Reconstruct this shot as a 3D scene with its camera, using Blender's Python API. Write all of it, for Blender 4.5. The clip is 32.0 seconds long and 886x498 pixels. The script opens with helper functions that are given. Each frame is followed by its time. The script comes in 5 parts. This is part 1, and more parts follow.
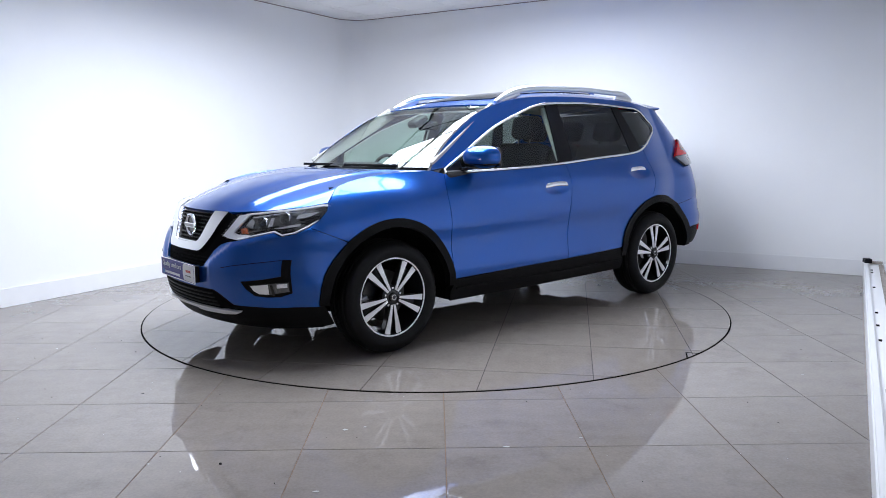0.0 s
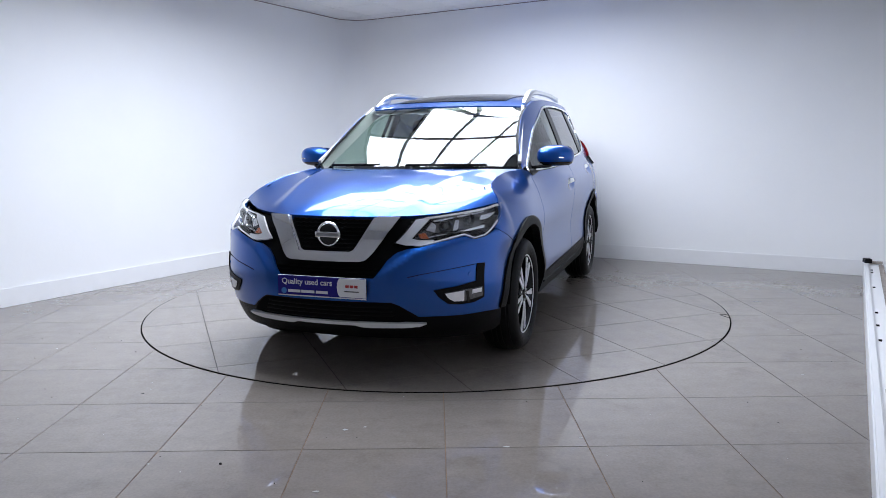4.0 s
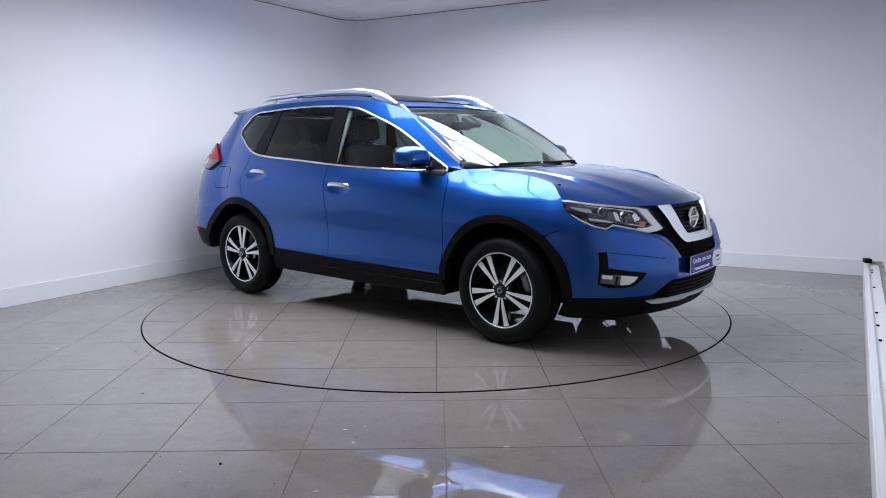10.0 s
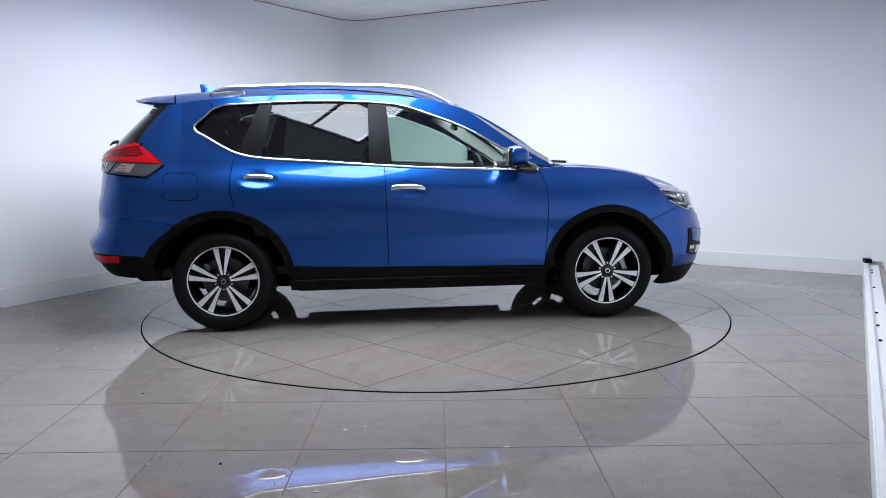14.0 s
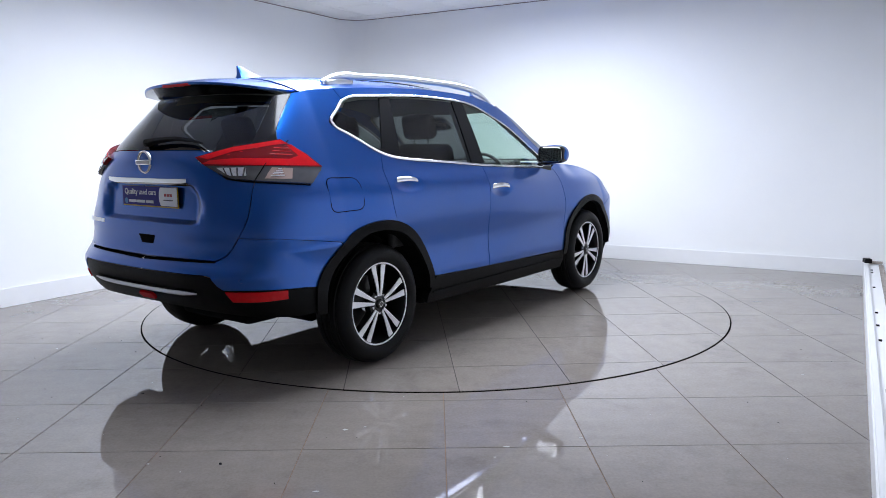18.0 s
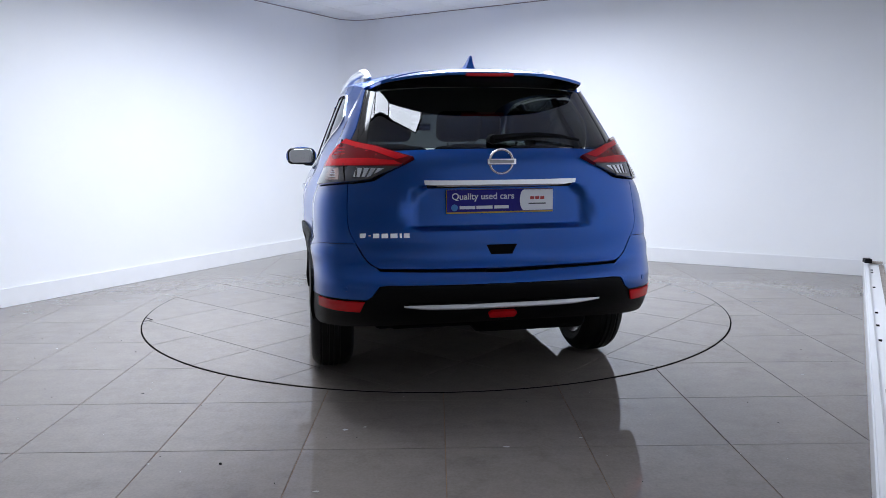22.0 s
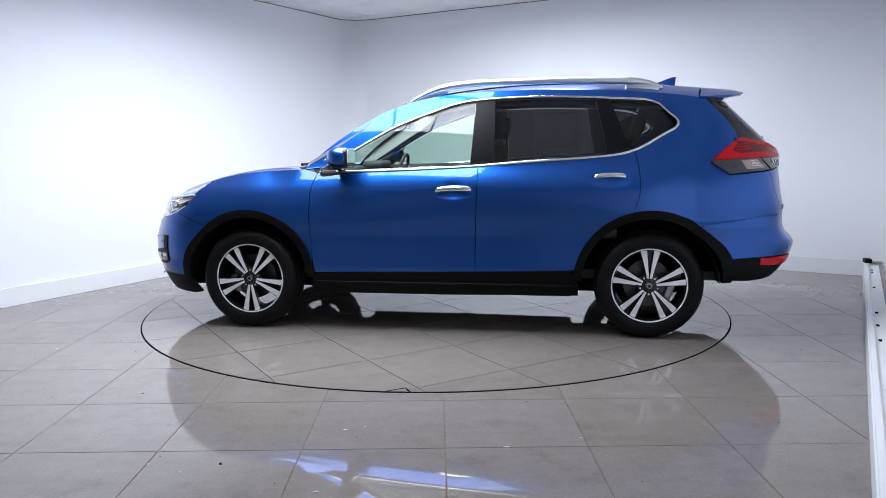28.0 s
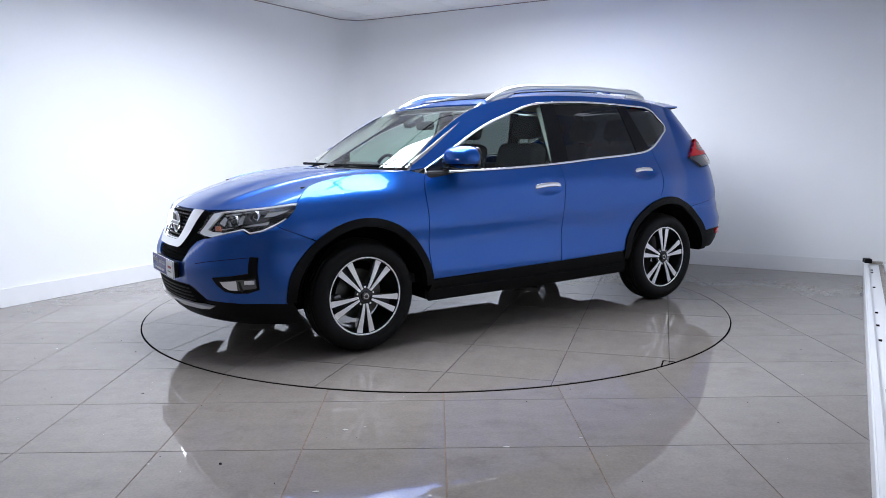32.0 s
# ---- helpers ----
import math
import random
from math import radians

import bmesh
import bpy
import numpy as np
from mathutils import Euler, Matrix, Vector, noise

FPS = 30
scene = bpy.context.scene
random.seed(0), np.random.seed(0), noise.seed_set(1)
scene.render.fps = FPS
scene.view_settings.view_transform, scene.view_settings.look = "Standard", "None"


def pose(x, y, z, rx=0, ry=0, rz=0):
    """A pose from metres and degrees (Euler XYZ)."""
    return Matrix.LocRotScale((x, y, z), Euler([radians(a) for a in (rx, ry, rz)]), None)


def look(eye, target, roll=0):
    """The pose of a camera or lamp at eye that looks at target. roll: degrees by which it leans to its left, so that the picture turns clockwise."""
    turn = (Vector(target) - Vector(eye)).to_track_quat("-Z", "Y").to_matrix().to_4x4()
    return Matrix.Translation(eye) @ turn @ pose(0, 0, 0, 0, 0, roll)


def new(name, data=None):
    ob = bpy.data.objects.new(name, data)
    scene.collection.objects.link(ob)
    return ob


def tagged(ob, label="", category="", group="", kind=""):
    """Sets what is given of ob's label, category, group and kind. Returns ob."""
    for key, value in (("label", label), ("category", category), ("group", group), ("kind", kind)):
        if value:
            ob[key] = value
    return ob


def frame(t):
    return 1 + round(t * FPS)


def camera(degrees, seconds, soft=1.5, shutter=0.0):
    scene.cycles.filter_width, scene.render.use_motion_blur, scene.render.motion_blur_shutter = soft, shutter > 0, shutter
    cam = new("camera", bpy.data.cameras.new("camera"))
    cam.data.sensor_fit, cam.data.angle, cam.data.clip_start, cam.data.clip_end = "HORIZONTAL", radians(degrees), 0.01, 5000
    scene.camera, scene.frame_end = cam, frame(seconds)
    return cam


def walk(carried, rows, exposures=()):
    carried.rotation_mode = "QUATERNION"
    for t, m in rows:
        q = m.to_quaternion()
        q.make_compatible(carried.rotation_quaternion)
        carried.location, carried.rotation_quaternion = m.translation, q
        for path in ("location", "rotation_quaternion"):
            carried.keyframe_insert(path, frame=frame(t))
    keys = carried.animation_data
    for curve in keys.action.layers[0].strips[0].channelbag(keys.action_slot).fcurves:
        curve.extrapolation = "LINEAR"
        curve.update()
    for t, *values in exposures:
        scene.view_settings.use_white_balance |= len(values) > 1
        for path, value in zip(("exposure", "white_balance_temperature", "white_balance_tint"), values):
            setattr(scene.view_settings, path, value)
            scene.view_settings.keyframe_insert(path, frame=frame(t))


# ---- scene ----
cam = camera(61.68, 32.0, soft=0.8)
CAM = look((0.0, -5.912, 1.2614), (0.0534, -0.0125, 0.4372), -0.4726)
EXPOSURES = [(0, -0.16), (1.5, -0.14), (3, -0.17), (6, -1.01), (7, -0.9), (8, -0.92), (9, -0.91), (10, -0.64), (11, -0.64), (13, -0.42), (15.5, -0.38), (17, -0.41), (18, -0.17), (21, -0.3), (23, -0.33), (28, -0.23), (32, -0.25)]
walk(cam, [(0, CAM), (32, CAM)], EXPOSURES)

# turntable heading in degrees over time; it rests, speeds up, turns evenly and slows down
TURN = [(0, -140.45), (0.6, -140.4), (1.0, -139.7), (1.5, -137.3), (2.0, -132.85), (2.5, -127.25), (3.0, -121.4),
        (3.5, -115.6), (4.5, -103.85), (5.5, -92.1), (6.0, -86.25), (7.0, -74.55), (8.0, -62.9), (9.0, -51.5), (10.0, -40.15), (11.0, -28.75),
        (12.0, -17.2), (13.0, -5.4), (14.0, 6.3), (15.5, 23.7), (17.0, 41.1), (18.0, 52.9), (19.0, 64.5), (20.0, 76.1),
        (21.0, 88.05), (22.0, 100.0), (23.0, 112.0), (24.0, 123.9), (25.0, 135.6), (26.25, 150.3), (27.5, 165.1), (28.0, 170.95),
        (29.0, 182.5), (30.0, 193.95), (31.0, 205.2), (31.5, 210.0), (32.0, 212.95)]

# ---- light ----
world = bpy.data.worlds.new("World")
scene.world = world
world.use_nodes = True
WN = world.node_tree.nodes
sky = WN.new("ShaderNodeTexSky")
sky.sky_type = "NISHITA"
sky.sun_disc = False
sky.sun_elevation = radians(50)
sky.sun_rotation = radians(200)
world.node_tree.links.new(sky.outputs[0], WN["Background"].inputs[0])
WN["Background"].inputs[1].default_value = 0.1


# ---- materials ----
def mat(name, color, rough=0.5, metal=0.0, coat=0.0, noise_amt=0.0, noise_scale=8.0, bump=0.0, bump_scale=60.0,
        spec=0.5, transmission=0.0, ior=1.45, emit=None, strength=0.0, alpha=1.0, rough_var=0.0):
    m = bpy.data.materials.new(name)
    m.use_nodes = True
    nt = m.node_tree
    b = nt.nodes["Principled BSDF"]
    b.inputs["Base Color"].default_value = (*color, 1)
    b.inputs["Roughness"].default_value = rough
    b.inputs["Metallic"].default_value = metal
    b.inputs["Coat Weight"].default_value = coat
    b.inputs["Coat Roughness"].default_value = 0.02
    b.inputs["Specular IOR Level"].default_value = spec
    b.inputs["Transmission Weight"].default_value = transmission
    b.inputs["IOR"].default_value = ior
    b.inputs["Alpha"].default_value = alpha
    if emit:
        b.inputs["Emission Color"].default_value = (*emit, 1)
        b.inputs["Emission Strength"].default_value = strength
    if noise_amt or bump or rough_var:
        tc = nt.nodes.new("ShaderNodeTexCoord")
        n1 = nt.nodes.new("ShaderNodeTexNoise")
        n1.inputs["Scale"].default_value = noise_scale
        n1.inputs["Detail"].default_value = 6
        nt.links.new(tc.outputs["Object"], n1.inputs["Vector"])
        if noise_amt:
            mx = nt.nodes.new("ShaderNodeMix")
            mx.data_type = "RGBA"
            mx.inputs["A"].default_value = (*[c * (1 - noise_amt) for c in color], 1)
            mx.inputs["B"].default_value = (*[min(1, c * (1 + noise_amt)) for c in color], 1)
            nt.links.new(n1.outputs["Fac"], mx.inputs["Factor"])
            nt.links.new(mx.outputs["Result"], b.inputs["Base Color"])
        if rough_var:
            mr = nt.nodes.new("ShaderNodeMapRange")
            mr.inputs["To Min"].default_value = max(0.0, rough - rough_var)
            mr.inputs["To Max"].default_value = rough + rough_var
            nt.links.new(n1.outputs["Fac"], mr.inputs["Value"])
            nt.links.new(mr.outputs["Result"], b.inputs["Roughness"])
        if bump:
            n2 = nt.nodes.new("ShaderNodeTexNoise")
            n2.inputs["Scale"].default_value = bump_scale
            n2.inputs["Detail"].default_value = 4
            nt.links.new(tc.outputs["Object"], n2.inputs["Vector"])
            bp = nt.nodes.new("ShaderNodeBump")
            bp.inputs["Strength"].default_value = bump
            bp.inputs["Distance"].default_value = 0.01
            nt.links.new(n2.outputs["Fac"], bp.inputs["Height"])
            nt.links.new(bp.outputs["Normal"], b.inputs["Normal"])
    return m


def paint_mat():
    m = mat("blue_metallic_paint", (0.004, 0.08, 0.38), 0.30, 0.84, 0.85, spec=0.0)
    nt = m.node_tree
    b = nt.nodes["Principled BSDF"]
    b.inputs["Coat Roughness"].default_value = 0.012
    b.inputs["Coat IOR"].default_value = 1.5
    tc = nt.nodes.new("ShaderNodeTexCoord")
    # fine flake, and the slight cloudiness of a sprayed coat
    n = nt.nodes.new("ShaderNodeTexNoise")
    n.inputs["Scale"].default_value = 900
    nt.links.new(tc.outputs["Object"], n.inputs["Vector"])
    n2 = nt.nodes.new("ShaderNodeTexNoise")
    n2.inputs["Scale"].default_value = 5
    nt.links.new(tc.outputs["Object"], n2.inputs["Vector"])
    sm = nt.nodes.new("ShaderNodeMath")
    sm.operation = "MULTIPLY_ADD"
    sm.inputs[1].default_value = 0.25
    nt.links.new(n2.outputs["Fac"], sm.inputs[0])
    nt.links.new(n.outputs["Fac"], sm.inputs[2])
    mx = nt.nodes.new("ShaderNodeMix")
    mx.data_type = "RGBA"
    mx.inputs["A"].default_value = (0.0040, 0.056, 0.262, 1)
    mx.inputs["B"].default_value = (0.0070, 0.092, 0.400, 1)
    nt.links.new(sm.outputs[0], mx.inputs["Factor"])
    nt.links.new(mx.outputs["Result"], b.inputs["Base Color"])
    # orange peel of the clear coat
    n3 = nt.nodes.new("ShaderNodeTexNoise")
    n3.inputs["Scale"].default_value = 120
    nt.links.new(tc.outputs["Object"], n3.inputs["Vector"])
    bp = nt.nodes.new("ShaderNodeBump")
    bp.inputs["Strength"].default_value = 0.02
    bp.inputs["Distance"].default_value = 0.002
    nt.links.new(n3.outputs["Fac"], bp.inputs["Height"])
    nt.links.new(bp.outputs["Normal"], b.inputs["Coat Normal"])
    return m


def tile_mat():
    m = mat("grey_porcelain", (0.27, 0.26, 0.255), 0.07, spec=0.58)
    nt = m.node_tree
    b = nt.nodes["Principled BSDF"]
    tc = nt.nodes.new("ShaderNodeTexCoord")
    info = nt.nodes.new("ShaderNodeObjectInfo")
    add = nt.nodes.new("ShaderNodeVectorMath")
    add.operation = "ADD"
    sc = nt.nodes.new("ShaderNodeVectorMath")
    sc.operation = "SCALE"
    sc.inputs["Scale"].default_value = 37.0
    comb = nt.nodes.new("ShaderNodeCombineXYZ")
    for k in range(3):
        nt.links.new(info.outputs["Random"], comb.inputs[k])
    nt.links.new(comb.outputs[0], sc.inputs[0])
    nt.links.new(tc.outputs["Object"], add.inputs[0])
    nt.links.new(sc.outputs[0], add.inputs[1])
    mp = nt.nodes.new("ShaderNodeMapping")
    mp.inputs["Scale"].default_value = (1.6, 7.0, 1.0)
    nt.links.new(add.outputs[0], mp.inputs["Vector"])
    n1 = nt.nodes.new("ShaderNodeTexNoise")
    n1.inputs["Scale"].default_value = 1.3
    n1.inputs["Detail"].default_value = 8
    n1.inputs["Roughness"].default_value = 0.6
    nt.links.new(mp.outputs[0], n1.inputs["Vector"])
    ramp = nt.nodes.new("ShaderNodeMix")
    ramp.data_type = "RGBA"
    ramp.inputs["A"].default_value = (0.214, 0.188, 0.165, 1)
    ramp.inputs["B"].default_value = (0.266, 0.236, 0.210, 1)
    nt.links.new(n1.outputs["Fac"], ramp.inputs["Factor"])
    # scuffs and dried water marks
    n2 = nt.nodes.new("ShaderNodeTexNoise")
    n2.inputs["Scale"].default_value = 5.5
    n2.inputs["Detail"].default_value = 10
    n2.inputs["Roughness"].default_value = 0.72
    nt.links.new(add.outputs[0], n2.inputs["Vector"])
    mr = nt.nodes.new("ShaderNodeMapRange")
    mr.inputs["From Min"].default_value = 0.42
    mr.inputs["From Max"].default_value = 0.72
    mr.inputs["To Min"].default_value = 0.008
    mr.inputs["To Max"].default_value = 0.042
    nt.links.new(n2.outputs["Fac"], mr.inputs["Value"])
    nt.links.new(mr.outputs["Result"], b.inputs["Roughness"])
    # fine speckle of the porcelain
    n3 = nt.nodes.new("ShaderNodeTexNoise")
    n3.inputs["Scale"].default_value = 85
    n3.inputs["Detail"].default_value = 3
    nt.links.new(add.outputs[0], n3.inputs["Vector"])
    n4 = nt.nodes.new("ShaderNodeTexNoise")
    n4.inputs["Scale"].default_value = 9
    n4.inputs["Detail"].default_value = 8
    n4.inputs["Roughness"].default_value = 0.7
    nt.links.new(add.outputs[0], n4.inputs["Vector"])
    sm = nt.nodes.new("ShaderNodeMath")
    sm.operation = "ADD"
    nt.links.new(n3.outputs["Fac"], sm.inputs[0])
    nt.links.new(n4.outputs["Fac"], sm.inputs[1])
    sp = nt.nodes.new("ShaderNodeMapRange")
    sp.inputs["From Min"].default_value = 0.6
    sp.inputs["From Max"].default_value = 1.4
    sp.inputs["To Min"].default_value = 0.86
    sp.inputs["To Max"].default_value = 1.14
    nt.links.new(sm.outputs[0], sp.inputs["Value"])
    tint = nt.nodes.new("ShaderNodeHueSaturation")
    vr = nt.nodes.new("ShaderNodeMapRange")
    vr.inputs["To Min"].default_value = 0.97
    vr.inputs["To Max"].default_value = 1.03
    nt.links.new(info.outputs["Random"], vr.inputs["Value"])
    vm = nt.nodes.new("ShaderNodeMath")
    vm.operation = "MULTIPLY"
    nt.links.new(vr.outputs["Result"], vm.inputs[0])
    nt.links.new(sp.outputs["Result"], vm.inputs[1])
    nt.links.new(vm.outputs[0], tint.inputs["Value"])
    n5 = nt.nodes.new("ShaderNodeTexNoise")
    n5.inputs["Scale"].default_value = 2.2
    n5.inputs["Detail"].default_value = 9
    n5.inputs["Roughness"].default_value = 0.75
    nt.links.new(add.outputs[0], n5.inputs["Vector"])
    st = nt.nodes.new("ShaderNodeMapRange")
    st.inputs["From Min"].default_value = 0.54
    st.inputs["From Max"].default_value = 0.74
    st.inputs["To Max"].default_value = 0.45
    nt.links.new(n5.outputs["Fac"], st.inputs["Value"])
    stain = nt.nodes.new("ShaderNodeMix")
    stain.data_type = "RGBA"
    stain.inputs["B"].default_value = (0.105, 0.090, 0.076, 1)
    nt.links.new(st.outputs["Result"], stain.inputs["Factor"])
    nt.links.new(ramp.outputs["Result"], stain.inputs["A"])
    nt.links.new(stain.outputs["Result"], tint.inputs["Color"])
    nt.links.new(tint.outputs[0], b.inputs["Base Color"])
    return m


M = {
    "paint": paint_mat(),
    "tile": tile_mat(),
    "grout": mat("grout", (0.23, 0.145, 0.09), 0.9, noise_amt=0.4, noise_scale=20, bump=0.3),
    "grout_dark": mat("dark_grout", (0.055, 0.045, 0.038), 0.9, noise_amt=0.4, noise_scale=15),
    "gap": mat("gap_seal", (0.004, 0.004, 0.004), 0.9, spec=0.0),
    "wall": mat("white_wall_paint", (0.922, 0.926, 0.928), 0.6, noise_amt=0.025, noise_scale=1.7, bump=0.06, bump_scale=35),
    "ceiling": mat("white_ceiling_board", (0.93, 0.93, 0.945), 0.8, noise_amt=0.04, noise_scale=2.5),
    "trimwhite": mat("white_gloss_trim", (0.87, 0.87, 0.875), 0.3, noise_amt=0.03, noise_scale=9),
    "plaster": mat("rough_plaster", (0.42, 0.37, 0.33), 0.95, noise_amt=0.5, noise_scale=25, bump=0.8, bump_scale=60),
    "cladding": mat("grained_black_plastic", (0.004, 0.004, 0.0045), 0.45, spec=0.12, bump=0.12, bump_scale=700, noise_amt=0.15, noise_scale=40),
    "gloss_black": mat("gloss_black_plastic", (0.005, 0.005, 0.006), 0.12, coat=0.2),
    "pillar_black": mat("satin_black_film", (0.006, 0.006, 0.007), 0.30, spec=0.16),
    "dark": mat("dark_parts_and_shade", (0.004, 0.004, 0.0045), 0.9, spec=0.1, noise_amt=0.3),
    "chrome": mat("chrome", (0.82, 0.83, 0.84), 0.06, 1.0),
    "satin": mat("satin_silver", (0.74, 0.75, 0.77), 0.24, 1.0),
    "rail": mat("satin_aluminium", (0.78, 0.79, 0.80), 0.30, 1.0, bump=0.02, bump_scale=300),
    "rubber": mat("tyre_rubber", (0.0045, 0.0045, 0.005), 0.52, spec=0.2, noise_amt=0.25, noise_scale=30, bump=0.15, bump_scale=250),
    "alloy": mat("machined_alloy", (0.90, 0.905, 0.915), 0.30, 0.25, bump=0.015, bump_scale=500),
    "alloy_dark": mat("dark_alloy", (0.007, 0.008, 0.010), 0.30, 0.3, coat=0.5),
    "disc": mat("brake_disc", (0.09, 0.088, 0.085), 0.42, 1.0, noise_amt=0.2, noise_scale=30),
    "red": mat("red_lens", (0.58, 0.004, 0.009), 0.22, spec=0.25, coat=0.15, noise_amt=0.15, noise_scale=40),
    "darkred": mat("dark_red_lens", (0.16, 0.002, 0.004), 0.12, spec=0.3, coat=0.3),
    "amber_lens": mat("pale_amber_lens", (0.42, 0.30, 0.26), 0.2, 0.5, coat=0.8),
    "smoke": mat("smoked_lens", (0.045, 0.045, 0.048), 0.12, coat=1.0, noise_amt=0.3, noise_scale=25),
    "lens_glass": mat("dark_lens_glass", (0.03, 0.032, 0.035), 0.05, coat=1.0),
    "amber": mat("amber_reflector", (0.55, 0.13, 0.04), 0.25, coat=0.6),
    "silverlamp": mat("lamp_reflector", (0.70, 0.71, 0.73), 0.18, 0.85),
    "seat": mat("black_cloth", (0.018, 0.018, 0.02), 0.85, noise_amt=0.3, noise_scale=60, bump=0.2, bump_scale=300),
    "cabin": mat("dark_cabin_plastic", (0.02, 0.02, 0.022), 0.6, noise_amt=0.2, noise_scale=30),
    "headliner": mat("pale_headliner", (0.42, 0.42, 0.40), 0.9, noise_amt=0.05, noise_scale=30),
    "plate_blue": mat("dark_blue_print", (0.022, 0.018, 0.23), 0.35, spec=0.2),
    "plate_white": mat("white_print", (0.84, 0.85, 0.87), 0.4),
    "print_light": mat("pale_print", (0.75, 0.76, 0.82), 0.4),
    "print_red": mat("red_print", (0.45, 0.05, 0.05), 0.4),
    "print_grey": mat("grey_print", (0.12, 0.12, 0.13), 0.4),
    "print_sky": mat("pale_blue_print", (0.06, 0.22, 0.60), 0.4),
    "yellow": mat("yellow_plate", (0.62, 0.42, 0.02), 0.4),
    "silver_paint": mat("silver_painted_trim", (0.78, 0.79, 0.81), 0.30, 0.25, coat=0.5),
    "lamp_housing": mat("smoky_lamp_housing", (0.15, 0.152, 0.158), 0.26, 0.6, noise_amt=0.3, noise_scale=30),
    "seam": mat("reddish_grey_joint", (0.30, 0.24, 0.24), 0.9, noise_amt=0.5, noise_scale=6),
    # grey of the unseen end wall, chosen for the bounce it gives the car
    "shutter": mat("bounce_tuned_wall_grey", (0.50, 0.505, 0.515), 0.6, noise_amt=0.1, noise_scale=3),
    "steel": mat("dull_steel", (0.35, 0.35, 0.36), 0.4, 1.0, noise_amt=0.3, noise_scale=20),
    "bar": mat("dark_glazing_bar", (0.01, 0.01, 0.012), 0.5),
}


def glass_mat(name, tint, rough=0.0, mirror=0.085):
    """Thin glazing: mostly clear with a tint, mirror-like at a slant."""
    m = bpy.data.materials.new(name)
    m.use_nodes = True
    nt = m.node_tree
    nt.nodes.remove(nt.nodes["Principled BSDF"])
    out = nt.nodes["Material Output"]
    tr = nt.nodes.new("ShaderNodeBsdfTransparent")
    tr.inputs["Color"].default_value = (*tint, 1)
    gl = nt.nodes.new("ShaderNodeBsdfGlossy")
    gl.inputs["Roughness"].default_value = rough
    gl.inputs["Color"].default_value = (1, 1, 1, 1)
    # mirror share rises towards a grazing view
    lw = nt.nodes.new("ShaderNodeLayerWeight")
    lw.inputs["Blend"].default_value = 0.5
    pw = nt.nodes.new("ShaderNodeMath")
    pw.operation = "POWER"
    pw.inputs[1].default_value = 5.0
    fr = nt.nodes.new("ShaderNodeMath")
    fr.operation = "MULTIPLY_ADD"
    fr.inputs[1].default_value = 1.0 - mirror
    fr.inputs[2].default_value = mirror
    nt.links.new(lw.outputs["Facing"], pw.inputs[0])
    nt.links.new(pw.outputs[0], fr.inputs[0])
    mx = nt.nodes.new("ShaderNodeMixShader")
    nt.links.new(fr.outputs[0], mx.inputs[0])
    nt.links.new(tr.outputs[0], mx.inputs[1])
    nt.links.new(gl.outputs[0], mx.inputs[2])
    nt.links.new(mx.outputs[0], out.inputs["Surface"])
    return m


M["glass"] = glass_mat("green_tinted_glass", (0.68, 0.80, 0.73))
M["side_glass"] = glass_mat("green_tinted_side_glass", (0.62, 0.76, 0.68), mirror=0.045)
M["privacy"] = glass_mat("dark_privacy_glass", (0.125, 0.137, 0.14), mirror=0.045)
M["rear_privacy"] = glass_mat("dark_rear_glass", (0.075, 0.082, 0.085), mirror=0.05)
M["lens"] = glass_mat("clear_lens", (0.95, 0.96, 0.97), mirror=0.05)


# ---- mesh helpers ----
def part(name, bm, material, parent=None, label="", smooth=None):
    me = bpy.data.meshes.new(name)
    bm.to_mesh(me)
    bm.free()
    me.materials.append(material)
    if smooth is not None:
        me.shade_smooth()
        if smooth < 180:
            me.set_sharp_from_angle(angle=radians(smooth))
    ob = new(name, me)
    if parent:
        ob.parent = parent
    if label:
        tagged(ob, label)
    return ob


def thing(name, label, category, kind="", group=""):
    return tagged(new(name), label, category, group, kind)


def box_bm(sx, sy, sz, m=Matrix(), bevel=0.0, seg=2, bm=None):
    b2 = bmesh.new()
    bmesh.ops.create_cube(b2, size=1.0, matrix=Matrix.Diagonal((sx, sy, sz, 1)))
    if bevel:
        bmesh.ops.bevel(b2, geom=b2.edges[:], offset=bevel, segments=seg, affect="EDGES", profile=0.5)
    bmesh.ops.transform(b2, matrix=m, verts=b2.verts)
    return merge(bm, b2)


def merge(bm, b2):
    if bm is None:
        return b2
    me = bpy.data.meshes.new("tmp")
    b2.to_mesh(me)
    b2.free()
    bm.from_mesh(me)
    bpy.data.meshes.remove(me)
    return bm


def lathe_bm(profile, steps=48, closed=False, m=Matrix(), bm=None):
    """Profile of (radius, height) turned about local z."""
    b2 = bmesh.new()
    rings = []
    for k in range(steps):
        a = 2 * math.pi * k / steps
        rings.append([b2.verts.new((r * math.cos(a), r * math.sin(a), h)) for r, h in profile])
    n = len(profile)
    for k in range(steps):
        p, q = rings[k], rings[(k + 1) % steps]
        for i in range(n if closed else n - 1):
            j = (i + 1) % n
            b2.faces.new((p[i], q[i], q[j], p[j]))
    bmesh.ops.remove_doubles(b2, verts=b2.verts, dist=1e-5)
    bmesh.ops.recalc_face_normals(b2, faces=b2.faces)
    bmesh.ops.transform(b2, matrix=m, verts=b2.verts)
    return merge(bm, b2)


